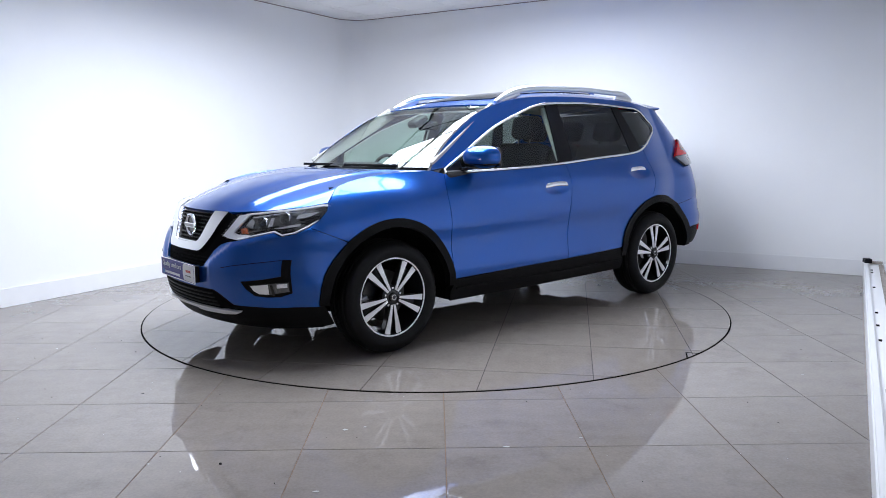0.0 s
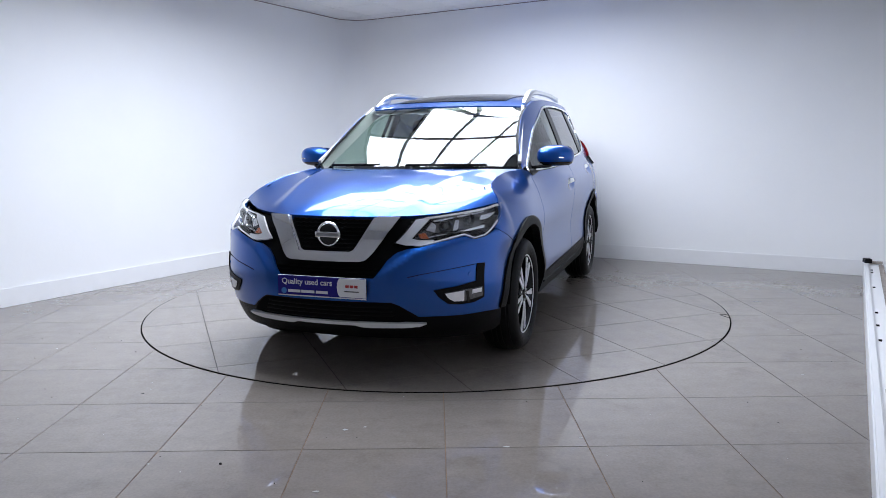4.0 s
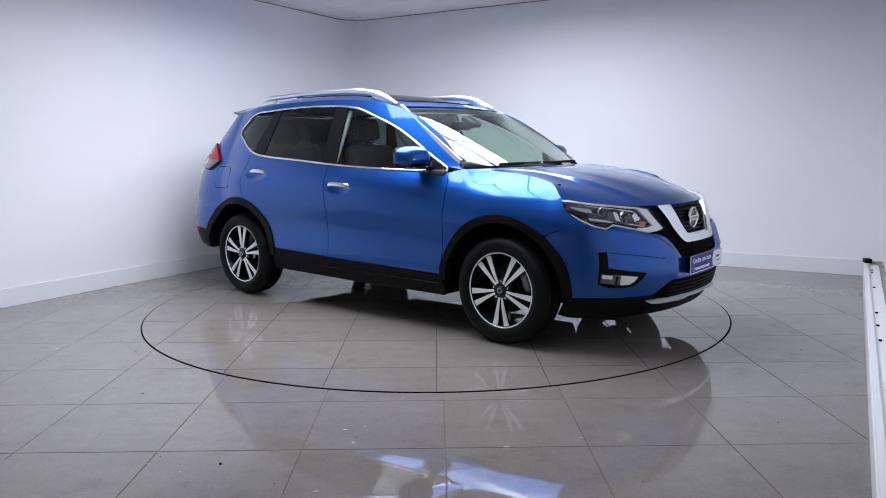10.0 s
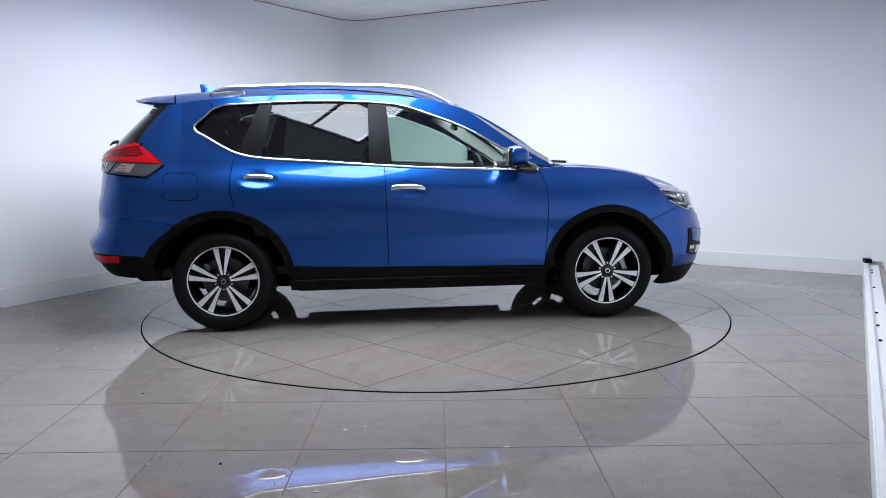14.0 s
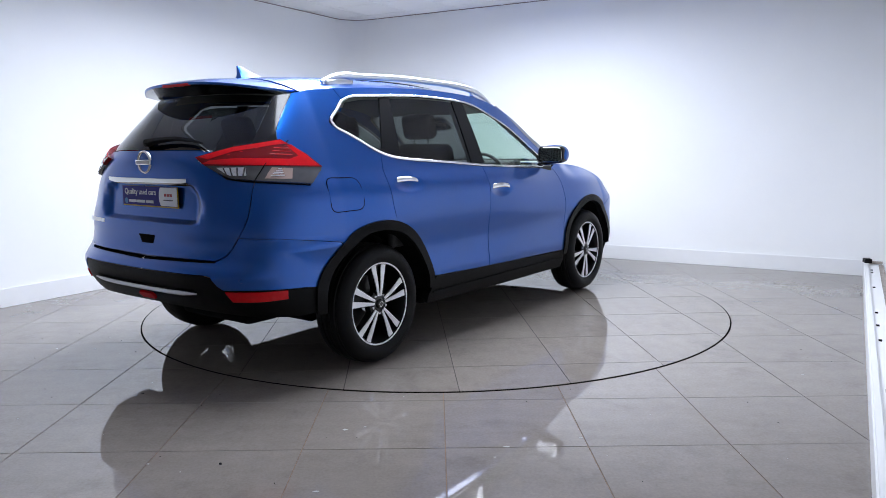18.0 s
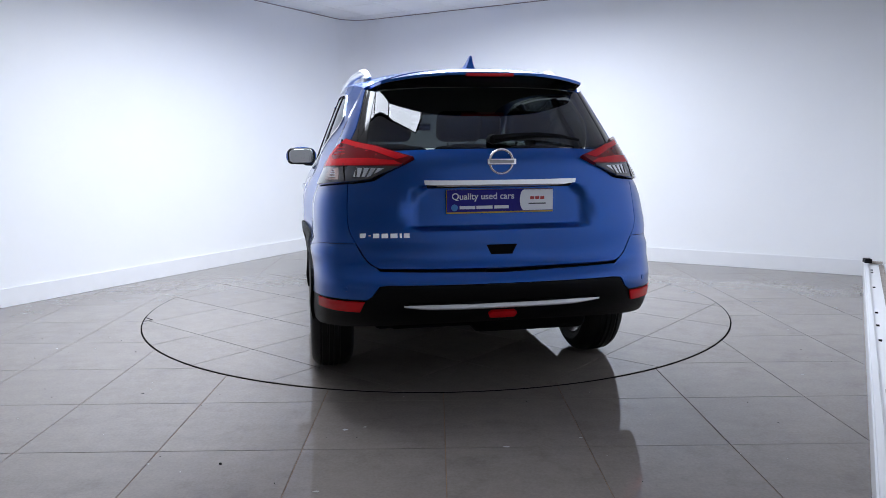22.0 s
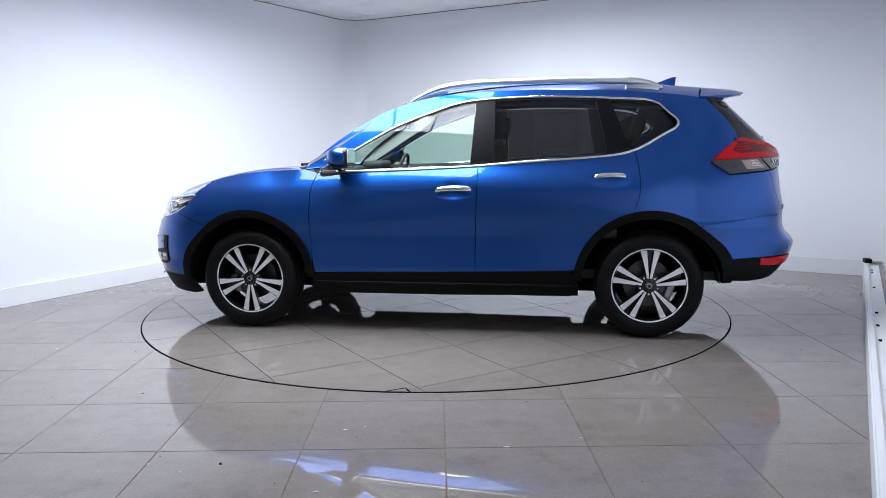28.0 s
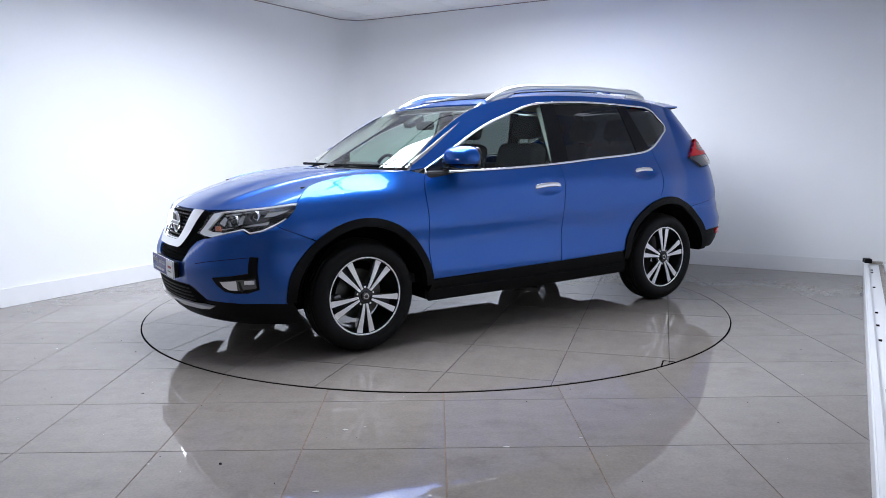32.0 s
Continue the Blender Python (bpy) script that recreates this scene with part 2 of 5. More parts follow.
def prism_bm(poly, depth, m=Matrix(), bevel=0.0, bm=None, seg=2):
    """A flat outline (x, y) given thickness along local z, from 0 to depth."""
    b2 = bmesh.new()
    vs = [b2.verts.new((x, y, 0)) for x, y in poly]
    f = b2.faces.new(vs)
    r = bmesh.ops.extrude_face_region(b2, geom=[f])
    bmesh.ops.translate(b2, verts=[v for v in r["geom"] if isinstance(v, bmesh.types.BMVert)], vec=(0, 0, depth))
    bmesh.ops.recalc_face_normals(b2, faces=b2.faces)
    if bevel:
        top = [e for e in b2.edges if all(abs(v.co.z - depth) < 1e-6 for v in e.verts)]
        bmesh.ops.bevel(b2, geom=top, offset=bevel, segments=seg, affect="EDGES", profile=0.5)
    bmesh.ops.transform(b2, matrix=m, verts=b2.verts)
    return merge(bm, b2)


def sweep_bm(path, normals, profile, closed=False, bm=None, scale=None):
    """A profile of (across, out) swept along a path; out follows the given normals."""
    b2 = bmesh.new()
    n = len(path)
    rings = []
    for i in range(n):
        a = path[i - 1] if (closed or i > 0) else path[i]
        b = path[(i + 1) % n] if (closed or i < n - 1) else path[i]
        t = (Vector(b) - Vector(a)).normalized()
        nn = Vector(normals[i])
        nn = (nn - t * nn.dot(t)).normalized()
        c = t.cross(nn)
        k = scale[i] if scale else 1.0
        rings.append([b2.verts.new(Vector(path[i]) + c * u * k + nn * v * k) for u, v in profile])
    m = len(profile)
    for i in range(n if closed else n - 1):
        p, q = rings[i], rings[(i + 1) % n]
        for j in range(m):
            b2.faces.new((p[j], p[(j + 1) % m], q[(j + 1) % m], q[j]))
    if not closed:
        b2.faces.new(rings[0])
        b2.faces.new(rings[-1][::-1])
    bmesh.ops.recalc_face_normals(b2, faces=b2.faces)
    return merge(bm, b2)


def spline(xs, ys):
    """Natural cubic spline through the knots."""
    xs, ys = np.array(xs, float), np.array(ys, float)
    n, hh = len(xs), np.diff(xs)
    A, rhs = np.eye(n), np.zeros(n)
    for i in range(1, n - 1):
        A[i, i - 1:i + 2] = hh[i - 1], 2 * (hh[i - 1] + hh[i]), hh[i]
        rhs[i] = 6 * ((ys[i + 1] - ys[i]) / hh[i] - (ys[i] - ys[i - 1]) / hh[i - 1])
    k = np.linalg.solve(A, rhs)

    def f(x):
        x = min(max(x, xs[0]), xs[-1])
        i = min(max(int(np.searchsorted(xs, x)) - 1, 0), n - 2)
        a, b = (xs[i + 1] - x) / hh[i], (x - xs[i]) / hh[i]
        return float(a * ys[i] + b * ys[i + 1] + ((a ** 3 - a) * k[i] + (b ** 3 - b) * k[i + 1]) * hh[i] ** 2 / 6)
    return f


# ---- the room ----
# walls run along E1, across E2; the far corner is rounded
E1, E2 = Vector((0.507, 0.862, 0)), Vector((0.862, -0.507, 0))
CORNER = Vector((-1.09, 4.03, 0))
ROOM_W, ROOM_L, ROOM_H = 5.97, 9.4, 2.86


def room(u, v, z=0.0):
    """u metres along the back wall from the corner, v metres towards the front."""
    return CORNER + E2 * u - E1 * v + Vector((0, 0, z))


def wall_strip(name, pts, z0, z1, thick, material, label, category):
    """An upright strip on a ground line, thickened outwards (to its left)."""
    b = bmesh.new()
    n = len(pts)
    outs = []
    for i in range(n):
        d = (pts[min(i + 1, n - 1)] - pts[max(i - 1, 0)]).normalized()
        outs.append(pts[i] + Vector((-d.y, d.x, 0)) * thick)
    vi = [[b.verts.new((p.x, p.y, z)) for z in (z0, z1)] for p in pts]
    vo = [[b.verts.new((p.x, p.y, z)) for z in (z0, z1)] for p in outs]
    for i in range(n - 1):
        b.faces.new((vi[i][0], vi[i + 1][0], vi[i + 1][1], vi[i][1]))
        b.faces.new((vo[i + 1][0], vo[i][0], vo[i][1], vo[i + 1][1]))
        b.faces.new((vi[i][1], vi[i + 1][1], vo[i + 1][1], vo[i][1]))
        b.faces.new((vi[i + 1][0], vi[i][0], vo[i][0], vo[i + 1][0]))
    for i in (0, -1):
        b.faces.new((vi[i][0], vi[i][1], vo[i][1], vo[i][0]))
    bmesh.ops.recalc_face_normals(b, faces=b.faces)
    return tagged(part(name, b, material, smooth=40), label, category, kind="structure")


RC = 0.32
cove = [room(RC - RC * math.cos(a), RC - RC * math.sin(a)) for a in np.linspace(0, math.pi / 2, 13)]
line_lb = [room(0, ROOM_L)] + cove + [room(ROOM_W + 0.24, 0)]
wall_strip("wall_back", line_lb, -0.05, ROOM_H + 0.1, 0.12, M["wall"], "plain white painted studio wall with a rounded corner", "wall")
wall_strip("wall_right", [room(ROOM_W + 0.24, 0), room(ROOM_W + 0.24, ROOM_L)], -0.05, ROOM_H + 0.1, 0.12, M["wall"],
           "plain white painted side wall", "wall")
# added out of view; its distance and grey set the bounce light
wall_strip("unseen_end_wall", [room(ROOM_W + 0.24, ROOM_L), room(0, ROOM_L)], -0.05, ROOM_H + 0.1, 0.12, M["shutter"],
           "unseen grey end wall, added to close the room and set its bounce light", "wall")


def inset(pts, d):
    out = []
    for i in range(len(pts)):
        t = (pts[min(i + 1, len(pts) - 1)] - pts[max(i - 1, 0)]).normalized()
        out.append(pts[i] + Vector((t.y, -t.x, 0)) * d)
    return out


wall_strip("baseboard", inset(line_lb, 0.014), 0.001, 0.15, 0.0115, M["trimwhite"], "low white painted skirting board", "skirting")

wall_strip("trim", inset(line_lb, 0.004), ROOM_H - 0.009, ROOM_H - 0.001, 0.0035, M["seam"], "thin reddish-grey joint between wall and ceiling", "joint")

# floor bed under the tiles
b = bmesh.new()
b.faces.new([b.verts.new(room(u, v, -0.004)) for u, v in ((-0.1, -0.1), (-0.1, ROOM_L + 0.1), (ROOM_W + 0.34, ROOM_L + 0.1), (ROOM_W + 0.34, -0.1))])
floor = tagged(part("floor", b, M["grout"]), "polished grey porcelain tile floor with thin joints", "floor", kind="structure")

# ceiling


def slab(name, quads, z0, z1, material, label, category):
    b = bmesh.new()
    for k in range(11):
        box_bm(0.022, ROOM_L, 0.004, Matrix.Translation(room(0.44 + 0.58 * k, ROOM_L / 2, z0 - 0.002)) @ Matrix.Rotation(math.atan2(E2.y, E2.x), 4, "Z"), bm=b)
    for k in range(22):
        box_bm(ROOM_W + 0.2, 0.022, 0.003, Matrix.Translation(room(ROOM_W / 2 + 0.12, 0.24 + 0.605 * k, z0 - 0.0016)) @ Matrix.Rotation(math.atan2(E2.y, E2.x), 4, "Z"), bm=b)
    for (u0, v0), (u1, v1) in quads:
        c = [room(u0, v0), room(u1, v0), room(u1, v1), room(u0, v1)]
        lo, hi = [b.verts.new((p.x, p.y, z0)) for p in c], [b.verts.new((p.x, p.y, z1)) for p in c]
        b.faces.new(lo)
        b.faces.new(hi)
        for i in range(4):
            b.faces.new((lo[i], lo[(i + 1) % 4], hi[(i + 1) % 4], hi[i]))
    bmesh.ops.recalc_face_normals(b, faces=b.faces)
    return tagged(part(name, b, material), label, category, kind="structure")


UW = ROOM_W + 0.24
slab("ceiling", [((-0.2, -0.2), (UW + 0.2, ROOM_L + 0.2))],
     ROOM_H, ROOM_H + 0.12, M["ceiling"], "white board ceiling with thin joints", "ceiling")
# roof light: lit white sheets between dark bars, on the ceiling's own grid
M["skylight"] = mat("lit_white_sheet", (0.8, 0.8, 0.8), 0.6, emit=(0.87, 0.94, 1.075), strength=16.5)
SKY_Z = ROOM_H - 0.004
US = [1.60, 2.18, 2.75, 3.33, 3.93]
VS = [1.45, 2.06, 2.66, 3.27, 3.87, 4.48, 5.13]
ang = math.atan2(E2.y, E2.x)
turn_z = Matrix.Rotation(ang, 4, "Z")


def roof_light(us, vs, blanks):
    light = thing("roof_light", "large white glowing ceiling light divided by thin dark bars", "ceiling light")
    for i in range(len(us) - 1):
        for j in range(len(vs) - 1):
            u0, u1, v0, v1 = us[i], us[i + 1], vs[j], vs[j + 1]
            if (i, j) in blanks:
                b = box_bm(u1 - u0, v1 - v0, 0.02, Matrix.Translation(room((u0 + u1) / 2, (v0 + v1) / 2, ROOM_H - 0.008)) @ turn_z)
                part("blank_board", b, M["ceiling"], light)
                continue
            b = bmesh.new()
            b.faces.new([b.verts.new(room(u, v, SKY_Z)) for u, v in ((u0, v0), (u0, v1), (u1, v1), (u1, v0))])
            part("light_sheet", b, M["skylight"], light)
    for u in us:
        part("glazing_bar", box_bm(0.022, vs[-1] - vs[0], 0.045, Matrix.Translation(room(u, (vs[0] + vs[-1]) / 2, SKY_Z - 0.0225)) @ turn_z), M["bar"], light)
    for v in vs:
        part("glazing_bar", box_bm(us[-1] - us[0], 0.022, 0.040, Matrix.Translation(room((us[0] + us[-1]) / 2, v, SKY_Z - 0.0225)) @ turn_z), M["bar"], light)


roof_light(US, VS, ((0, 0), (0, 1), (0, 5)))

# boxed kerb along the right-hand wall
kerb = thing("wall_kerb", "white boxed kerb with small black slots along the wall", "kerb", kind="structure")
KA, KB = room(5.965, 0.02), room(6.125, ROOM_L - 0.05)
kd = (KB - KA).normalized()
kn = Vector((-kd.y, kd.x, 0)) if Vector((-kd.y, kd.x, 0)).dot(E2) > 0 else Vector((kd.y, -kd.x, 0))
k_turn = Matrix.Rotation(math.atan2(kn.y, kn.x), 4, "Z")
k_len = (KB - KA).length


def kerb_at(across_m, along, z):
    return Matrix.Translation(KA + kd * along + kn * across_m + Vector((0, 0, z))) @ k_turn


part("face_board", box_bm(0.018, k_len, 0.134, kerb_at(0.010, k_len / 2, 0.068), 0.004), M["trimwhite"], kerb)
part("lip", box_bm(0.030, k_len, 0.012, kerb_at(0.024, k_len / 2, 0.139), 0.004), M["trimwhite"], kerb)
part("top_board", box_bm(0.085, k_len, 0.014, kerb_at(0.0805, k_len / 2, 0.122), 0.003), M["trimwhite"], kerb)
part("rough_edge", box_bm(0.040, k_len, 0.10, kerb_at(0.145, k_len / 2, 0.066)), M["plaster"], kerb)
part("wall_skirting", box_bm(0.018, k_len, 0.10, kerb_at(0.178, k_len / 2, 0.08), 0.003), M["trimwhite"], kerb)
rng = random.Random(4)
for v in (0.45, 0.60, 1.35, 2.35, 2.75, 3.15, 4.15, 4.75, 5.3):
    part("slot", box_bm(0.018, 0.042, 0.004, kerb_at(0.060 + 0.012 * rng.random(), v, 0.1302)), M["gap"], kerb)
part("bracket", box_bm(0.06, 0.08, 0.04, kerb_at(0.03, 0.10, 0.165) @ Matrix.Rotation(0.3, 4, "Z"), 0.006), M["cladding"], kerb)
part("bracket", box_bm(0.11, 0.03, 0.025, kerb_at(0.10, 0.06, 0.145) @ Matrix.Rotation(-0.2, 4, "Z"), 0.004), M["plaster"], kerb)

# ---- the turntable ----
TABLE_R = 2.231
table = thing("turntable", "round tiled turntable flush with the floor inside a dark gap", "turntable")
part("base_disc", lathe_bm([(0, -0.001), (TABLE_R - 0.006, -0.001), (TABLE_R - 0.006, 0.001), (0, 0.001)], 128), M["grout_dark"], table)
part("edge_gap", lathe_bm([(TABLE_R - 0.007, 0.0), (TABLE_R + 0.003, 0.0), (TABLE_R + 0.003, 0.0022), (TABLE_R - 0.007, 0.0022)], 160, True), M["gap"], table)
# a chipped notch in the rim
for (x0, y0), (x1, y1) in (((-0.083, 2.224), (-0.174, 2.160)), ((-0.174, 2.160), (-0.207, 2.217))):
    ln = math.hypot(x1 - x0, y1 - y0)
    part("rim_notch", box_bm(ln, 0.009, 0.0012, Matrix.Translation(((x0 + x1) / 2, (y0 + y1) / 2, 0.0046)) @ Matrix.Rotation(math.atan2(y1 - y0, x1 - x0), 4, "Z")), M["gap"], table)


# ---- the car: body surface ----
# side profile: half-width over height, with tapers towards both ends
HALF = spline([0.15, 0.28, 0.36, 0.44, 0.52, 0.60, 0.68, 0.76, 0.86, 0.92, 0.97, 1.01, 1.05, 1.09, 1.13],
              [0.80, 0.862, 0.888, 0.902, 0.897, 0.891, 0.894, 0.906, 0.917, 0.919, 0.916, 0.905, 0.887, 0.864, 0.838])
D_UP = spline([-2.0, -1.74, -1.3, -0.8, -0.3, 0.3, 0.88, 1.35, 1.75], [0.042, 0.027, 0.010, 0.0, 0.0, 0.025, 0.088, 0.105, 0.140])
D_LOW = spline([-2.0, -1.75, -1.4, -0.9, 0.0, 0.9, 1.4, 1.62, 1.75], [0.045, 0.022, -0.004, 0.0, 0.002, 0.0, -0.004, 0.014, 0.03])
LEAN = spline([-1.95, -1.5, -0.8, -0.2, 0.3, 0.6, 0.9], [0.63, 0.50, 0.44, 0.45, 0.495, 0.525, 0.54])
HANDLES = ((-0.085, 0.965), (-1.09, 1.045))
XF, XR, WRAP = 1.66, -1.62, 0.9
NF = 2.2


def ramp(z, a, b):
    t = min(max((z - a) / (b - a), 0.0), 1.0)
    return t * t * (3 - 2 * t)


def end_power(front, z):
    """How square the body is in plan: the tail is squarer than the nose, its bumper most of all."""
    return NF if front else 3.9 - 0.6 * ramp(z, 0.80, 1.0) - 0.6 * ramp(z, 1.02, 1.28)

NOSE = spline([0.15, 0.22, 0.28, 0.34, 0.42, 0.52, 0.60, 0.67, 0.75, 0.82, 0.88, 0.95, 1.02], [2.08, 2.205, 2.258, 2.285, 2.305, 2.31, 2.30, 2.275, 2.24, 2.22, 2.195, 2.13, 2.02])
TAIL = spline([0.20, 0.30, 0.40, 0.50, 0.58, 0.63, 0.67, 0.72, 0.80, 0.95, 1.10, 1.18, 1.24, 1.30, 1.40, 1.55],
              [-1.95, -2.08, -2.215, -2.30, -2.335, -2.335, -2.30, -2.265, -2.262, -2.258, -2.25, -2.245, -2.215, -2.165, -2.062, -1.900])


def side_y(x, z):
    zz = min(z, 1.12)
    y = HALF(zz) - D_LOW(x) - D_UP(x) * ramp(zz, 0.72, 1.10)
    # the rear bumper stands out from the quarter panel as a ledge
    y -= 0.026 * ramp(-x, 1.30, 1.62) * ramp(zz, 0.73, 0.80) * (1 - 0.5 * ramp(zz, 0.90, 1.10))
    # the wing rolls over towards the bonnet
    y -= 0.055 * ramp(x, 1.0, 1.25) * ramp(zz, 0.945, 1.10)
    for hx, hz in HANDLES:
        # hollows behind the door handles
        rr = ((x - hx) / 0.142) ** 2 + ((z - hz + 0.013) / 0.054) ** 2
        if rr < 1:
            y -= 0.020 * (1 - rr) ** 1.5
    if z > 1.12:
        d = z - 1.12
        y -= LEAN(x) * (0.80 * d + 0.25 * d * d)
    return y


def body(s, z):
    """The outer skin of the left half: s runs along the flank (it equals x there) and on round both ends."""
    if s > XF + WRAP or s < XR - WRAP:
        m = body(2 * (XF + WRAP) - s if s > 0 else 2 * (XR - WRAP) - s, z)
        return Vector((m.x, -m.y, m.z))
    if XR <= s <= XF:
        return Vector((s, side_y(s, z), z))
    front = s > XF
    x0, n = (XF if front else XR), end_power(front, z)
    a = (NOSE(z) - XF) if front else (TAIL(z) - XR)
    phi = math.pi / 2 * (1 - min((s - XF if front else XR - s) / WRAP, 1.0))
    c, w = math.cos(phi), math.sin(phi)
    r = (c ** n + w ** n) ** (-1 / n)
    p = Vector((x0 + a * c * r, side_y(x0, z) * w * r, z))
    if front and z < 0.84:
        # the bumper steps out below the headlamps and beside the grille
        line = 0.737 + 0.26 * (p.y - 0.47) if p.y > 0.47 else 0.737 - 0.80 * (0.47 - p.y)
        k = 0.024 * ramp(line - z, -0.008, 0.046) * ramp(z, 0.40, 0.60) * ramp(p.y, 0.27, 0.36) * ramp(p.x, 1.70, 1.92)
        p.x += k * 0.9
        p.y += k * 0.45
    if not front and 0.84 < z < 1.11 and p.y < 0.50:
        # the hollow for the number plate, widest at a third of its height
        yo = 0.475 - 5.0 * (z - 0.945) ** 2
        p.x += 0.038 * (1 - ramp(p.y, yo - 0.075, yo)) * ramp(z, 0.858, 0.885) * (1 - ramp(z, 1.060, 1.076))
    return p


def s_of(y, z, front=True):
    """Where on the wrap the half-width y lies."""
    x0, n = (XF if front else XR), end_power(front, z)
    q = min(abs(y) / side_y(x0, z), 1.0)
    xx = (1 - q ** n) ** (1 / n)
    t = WRAP * (1 - math.atan2(q, xx) / (math.pi / 2))
    return XF + t if front else XR - t


def X(x, z):
    """A point of the wrap by its place along the car."""
    front = x > 0
    x0, n = (XF if front else XR), end_power(front, z)
    a = (NOSE(z) - XF) if front else (TAIL(z) - XR)
    xx = min(max((x - x0) / a, 0.0), 1.0)
    q = (1 - xx ** n) ** (1 / n)
    t = WRAP * (1 - math.atan2(q, xx) / (math.pi / 2))
    return (XF + t if front else XR - t, z)


def F(y, z):
    return (s_of(y, z, True), z)


def R(y, z):
    return (s_of(y, z, False), z)


def rounded(poly, r=0.02, seg=4, keep=()):
    """An outline with its corners rounded off; keep names corners that stay sharp."""
    out = []
    n = len(poly)
    for i in range(n):
        p, a, b = Vector(poly[i]), Vector(poly[i - 1]), Vector(poly[(i + 1) % n])
        ra = min(r, (a - p).length * 0.45, (b - p).length * 0.45)
        if i in keep or ra < 1e-4:
            out.append(tuple(p))
            continue
        s, t = p + (a - p).normalized() * ra, p + (b - p).normalized() * ra
        for k in range(seg + 1):
            w = k / seg
            out.append(tuple((1 - w) ** 2 * s + 2 * w * (1 - w) * p + w * w * t))
    return out


def curve_pts(poly, n, closed=False):
    """A smooth run of n points through the given ones."""
    acc = [0.0]
    for a, b in zip(poly, poly[1:]):
        acc.append(acc[-1] + (Vector(b) - Vector(a)).length)
    fs = [spline(acc, [p[k] for p in poly]) for k in range(len(poly[0]))]
    return [tuple(f(acc[-1] * i / (n - 1)) for f in fs) for i in range(n)]


def flat_cells(poly, step, extra=()):
    """The outline as a flat bmesh cut into cells of about the given step."""
    b = bmesh.new()
    f = b.faces.new([b.verts.new((p[0], p[1], 0)) for p in poly])
    xs, ys = [p[0] for p in poly], [p[1] for p in poly]
    for lo, hi, nrm in ((min(xs), max(xs), (1, 0, 0)), (min(ys), max(ys), (0, 1, 0))):
        k = math.floor(lo / step) + 1
        while k * step < hi - 1e-4:
            co = Vector(nrm) * (k * step)
            bmesh.ops.bisect_plane(b, geom=b.verts[:] + b.edges[:] + b.faces[:], plane_co=co, plane_no=nrm, dist=1e-5)
            k += 1
    for axis, lo, hi, st in extra:
        for c in np.arange(lo, hi, st):
            nrm = (1, 0, 0) if axis == 0 else (0, 1, 0)
            bmesh.ops.bisect_plane(b, geom=b.verts[:] + b.edges[:] + b.faces[:], plane_co=Vector(nrm) * float(c), plane_no=nrm, dist=1e-5)
    bmesh.ops.dissolve_degenerate(b, dist=1e-4, edges=b.edges[:])
    bmesh.ops.triangulate(b, faces=[f for f in b.faces if len(f.verts) > 4])
    return b


def skin_panel(name, poly, material, parent, side=1, out=0.0, depth=0.014, step=0.045, label="", extra=(), surf=None):
    """A body panel: an outline on the skin, given a turned-in edge, with the skin's own normals."""
    surf = surf or body
    b = flat_cells(poly, step, extra)
    verts = [(v.co.x, v.co.y) for v in b.verts]
    b.verts.index_update()
    b.faces.index_update()
    faces = [[v.index for v in f.verts] for f in b.faces]
    rim = [(e.verts[0].index, e.verts[1].index, e.link_faces[0].index) for e in b.edges if len(e.link_faces) == 1]
    b.free()
    co, nr = [], []
    e = 0.004
    for s, z in verts:
        p = surf(s, z)
        n = ((surf(s + e, z) - surf(s - e, z)).cross(surf(s, z + e) - surf(s, z - e))).normalized()
        if surf is body:
            n = -n if n.y < 0 and XR <= s <= XF else n
            centre = Vector((min(max(p.x, -1.2), 1.2), 0, 0.75))
            if n.dot(p - centre) < 0:
                n = -n
        q = p + n * out
        co.append(Vector((q.x, q.y * side, q.z)))
        nr.append(Vector((n.x, n.y * side, n.z)))
    loops_n, all_f = [], []
    for f in faces:
        pts = [co[i] for i in f]
        g = (pts[1] - pts[0]).cross(pts[2] - pts[0])
        if g.dot(nr[f[0]]) < 0:
            f = f[::-1]
        all_f.append(f)
        loops_n += [nr[i] for i in f]
    if depth:
        for i, j, fi in rim:
            k = len(co)
            a, c = co[i], co[j]
            mid = (nr[i] + nr[j]).normalized()
            t = (c - a).cross(mid)
            inner = sum((co[q] for q in faces[fi]), Vector()) / len(faces[fi])
            if t.dot((a + c) / 2 - inner) < 0:
                a, c, t = c, a, -t
            co += [a.copy(), c.copy(), c - mid * depth, a - mid * depth]
            # wound so that the edge faces away from its panel
            g = (c - a).cross(-mid)
            all_f.append([k, k + 1, k + 2, k + 3] if g.dot(t) > 0 else [k + 3, k + 2, k + 1, k])
            t = t.normalized() if t.length > 1e-9 else mid
            loops_n += [t] * 4
    me = bpy.data.meshes.new(name)
    me.from_pydata(co, [], all_f)
    me.materials.append(material)
    me.shade_smooth()
    me.normals_split_custom_set([tuple(n) for n in loops_n])
    ob = new(name, me)
    ob.parent = parent
    if label:
        tagged(ob, label)
    return ob


def both(name, poly, material, parent, **kw):
    return [skin_panel(name, poly, material, parent, side=sd, **kw) for sd in (1, -1)]


def across(half):
    """A full outline across the centre line from its left half, whose first and last points lie on the middle."""
    mid = XF + WRAP if half[0][0] > 0 else XR - WRAP
    return list(half) + [(2 * mid - s, z) for s, z in half[-2:0:-1]]


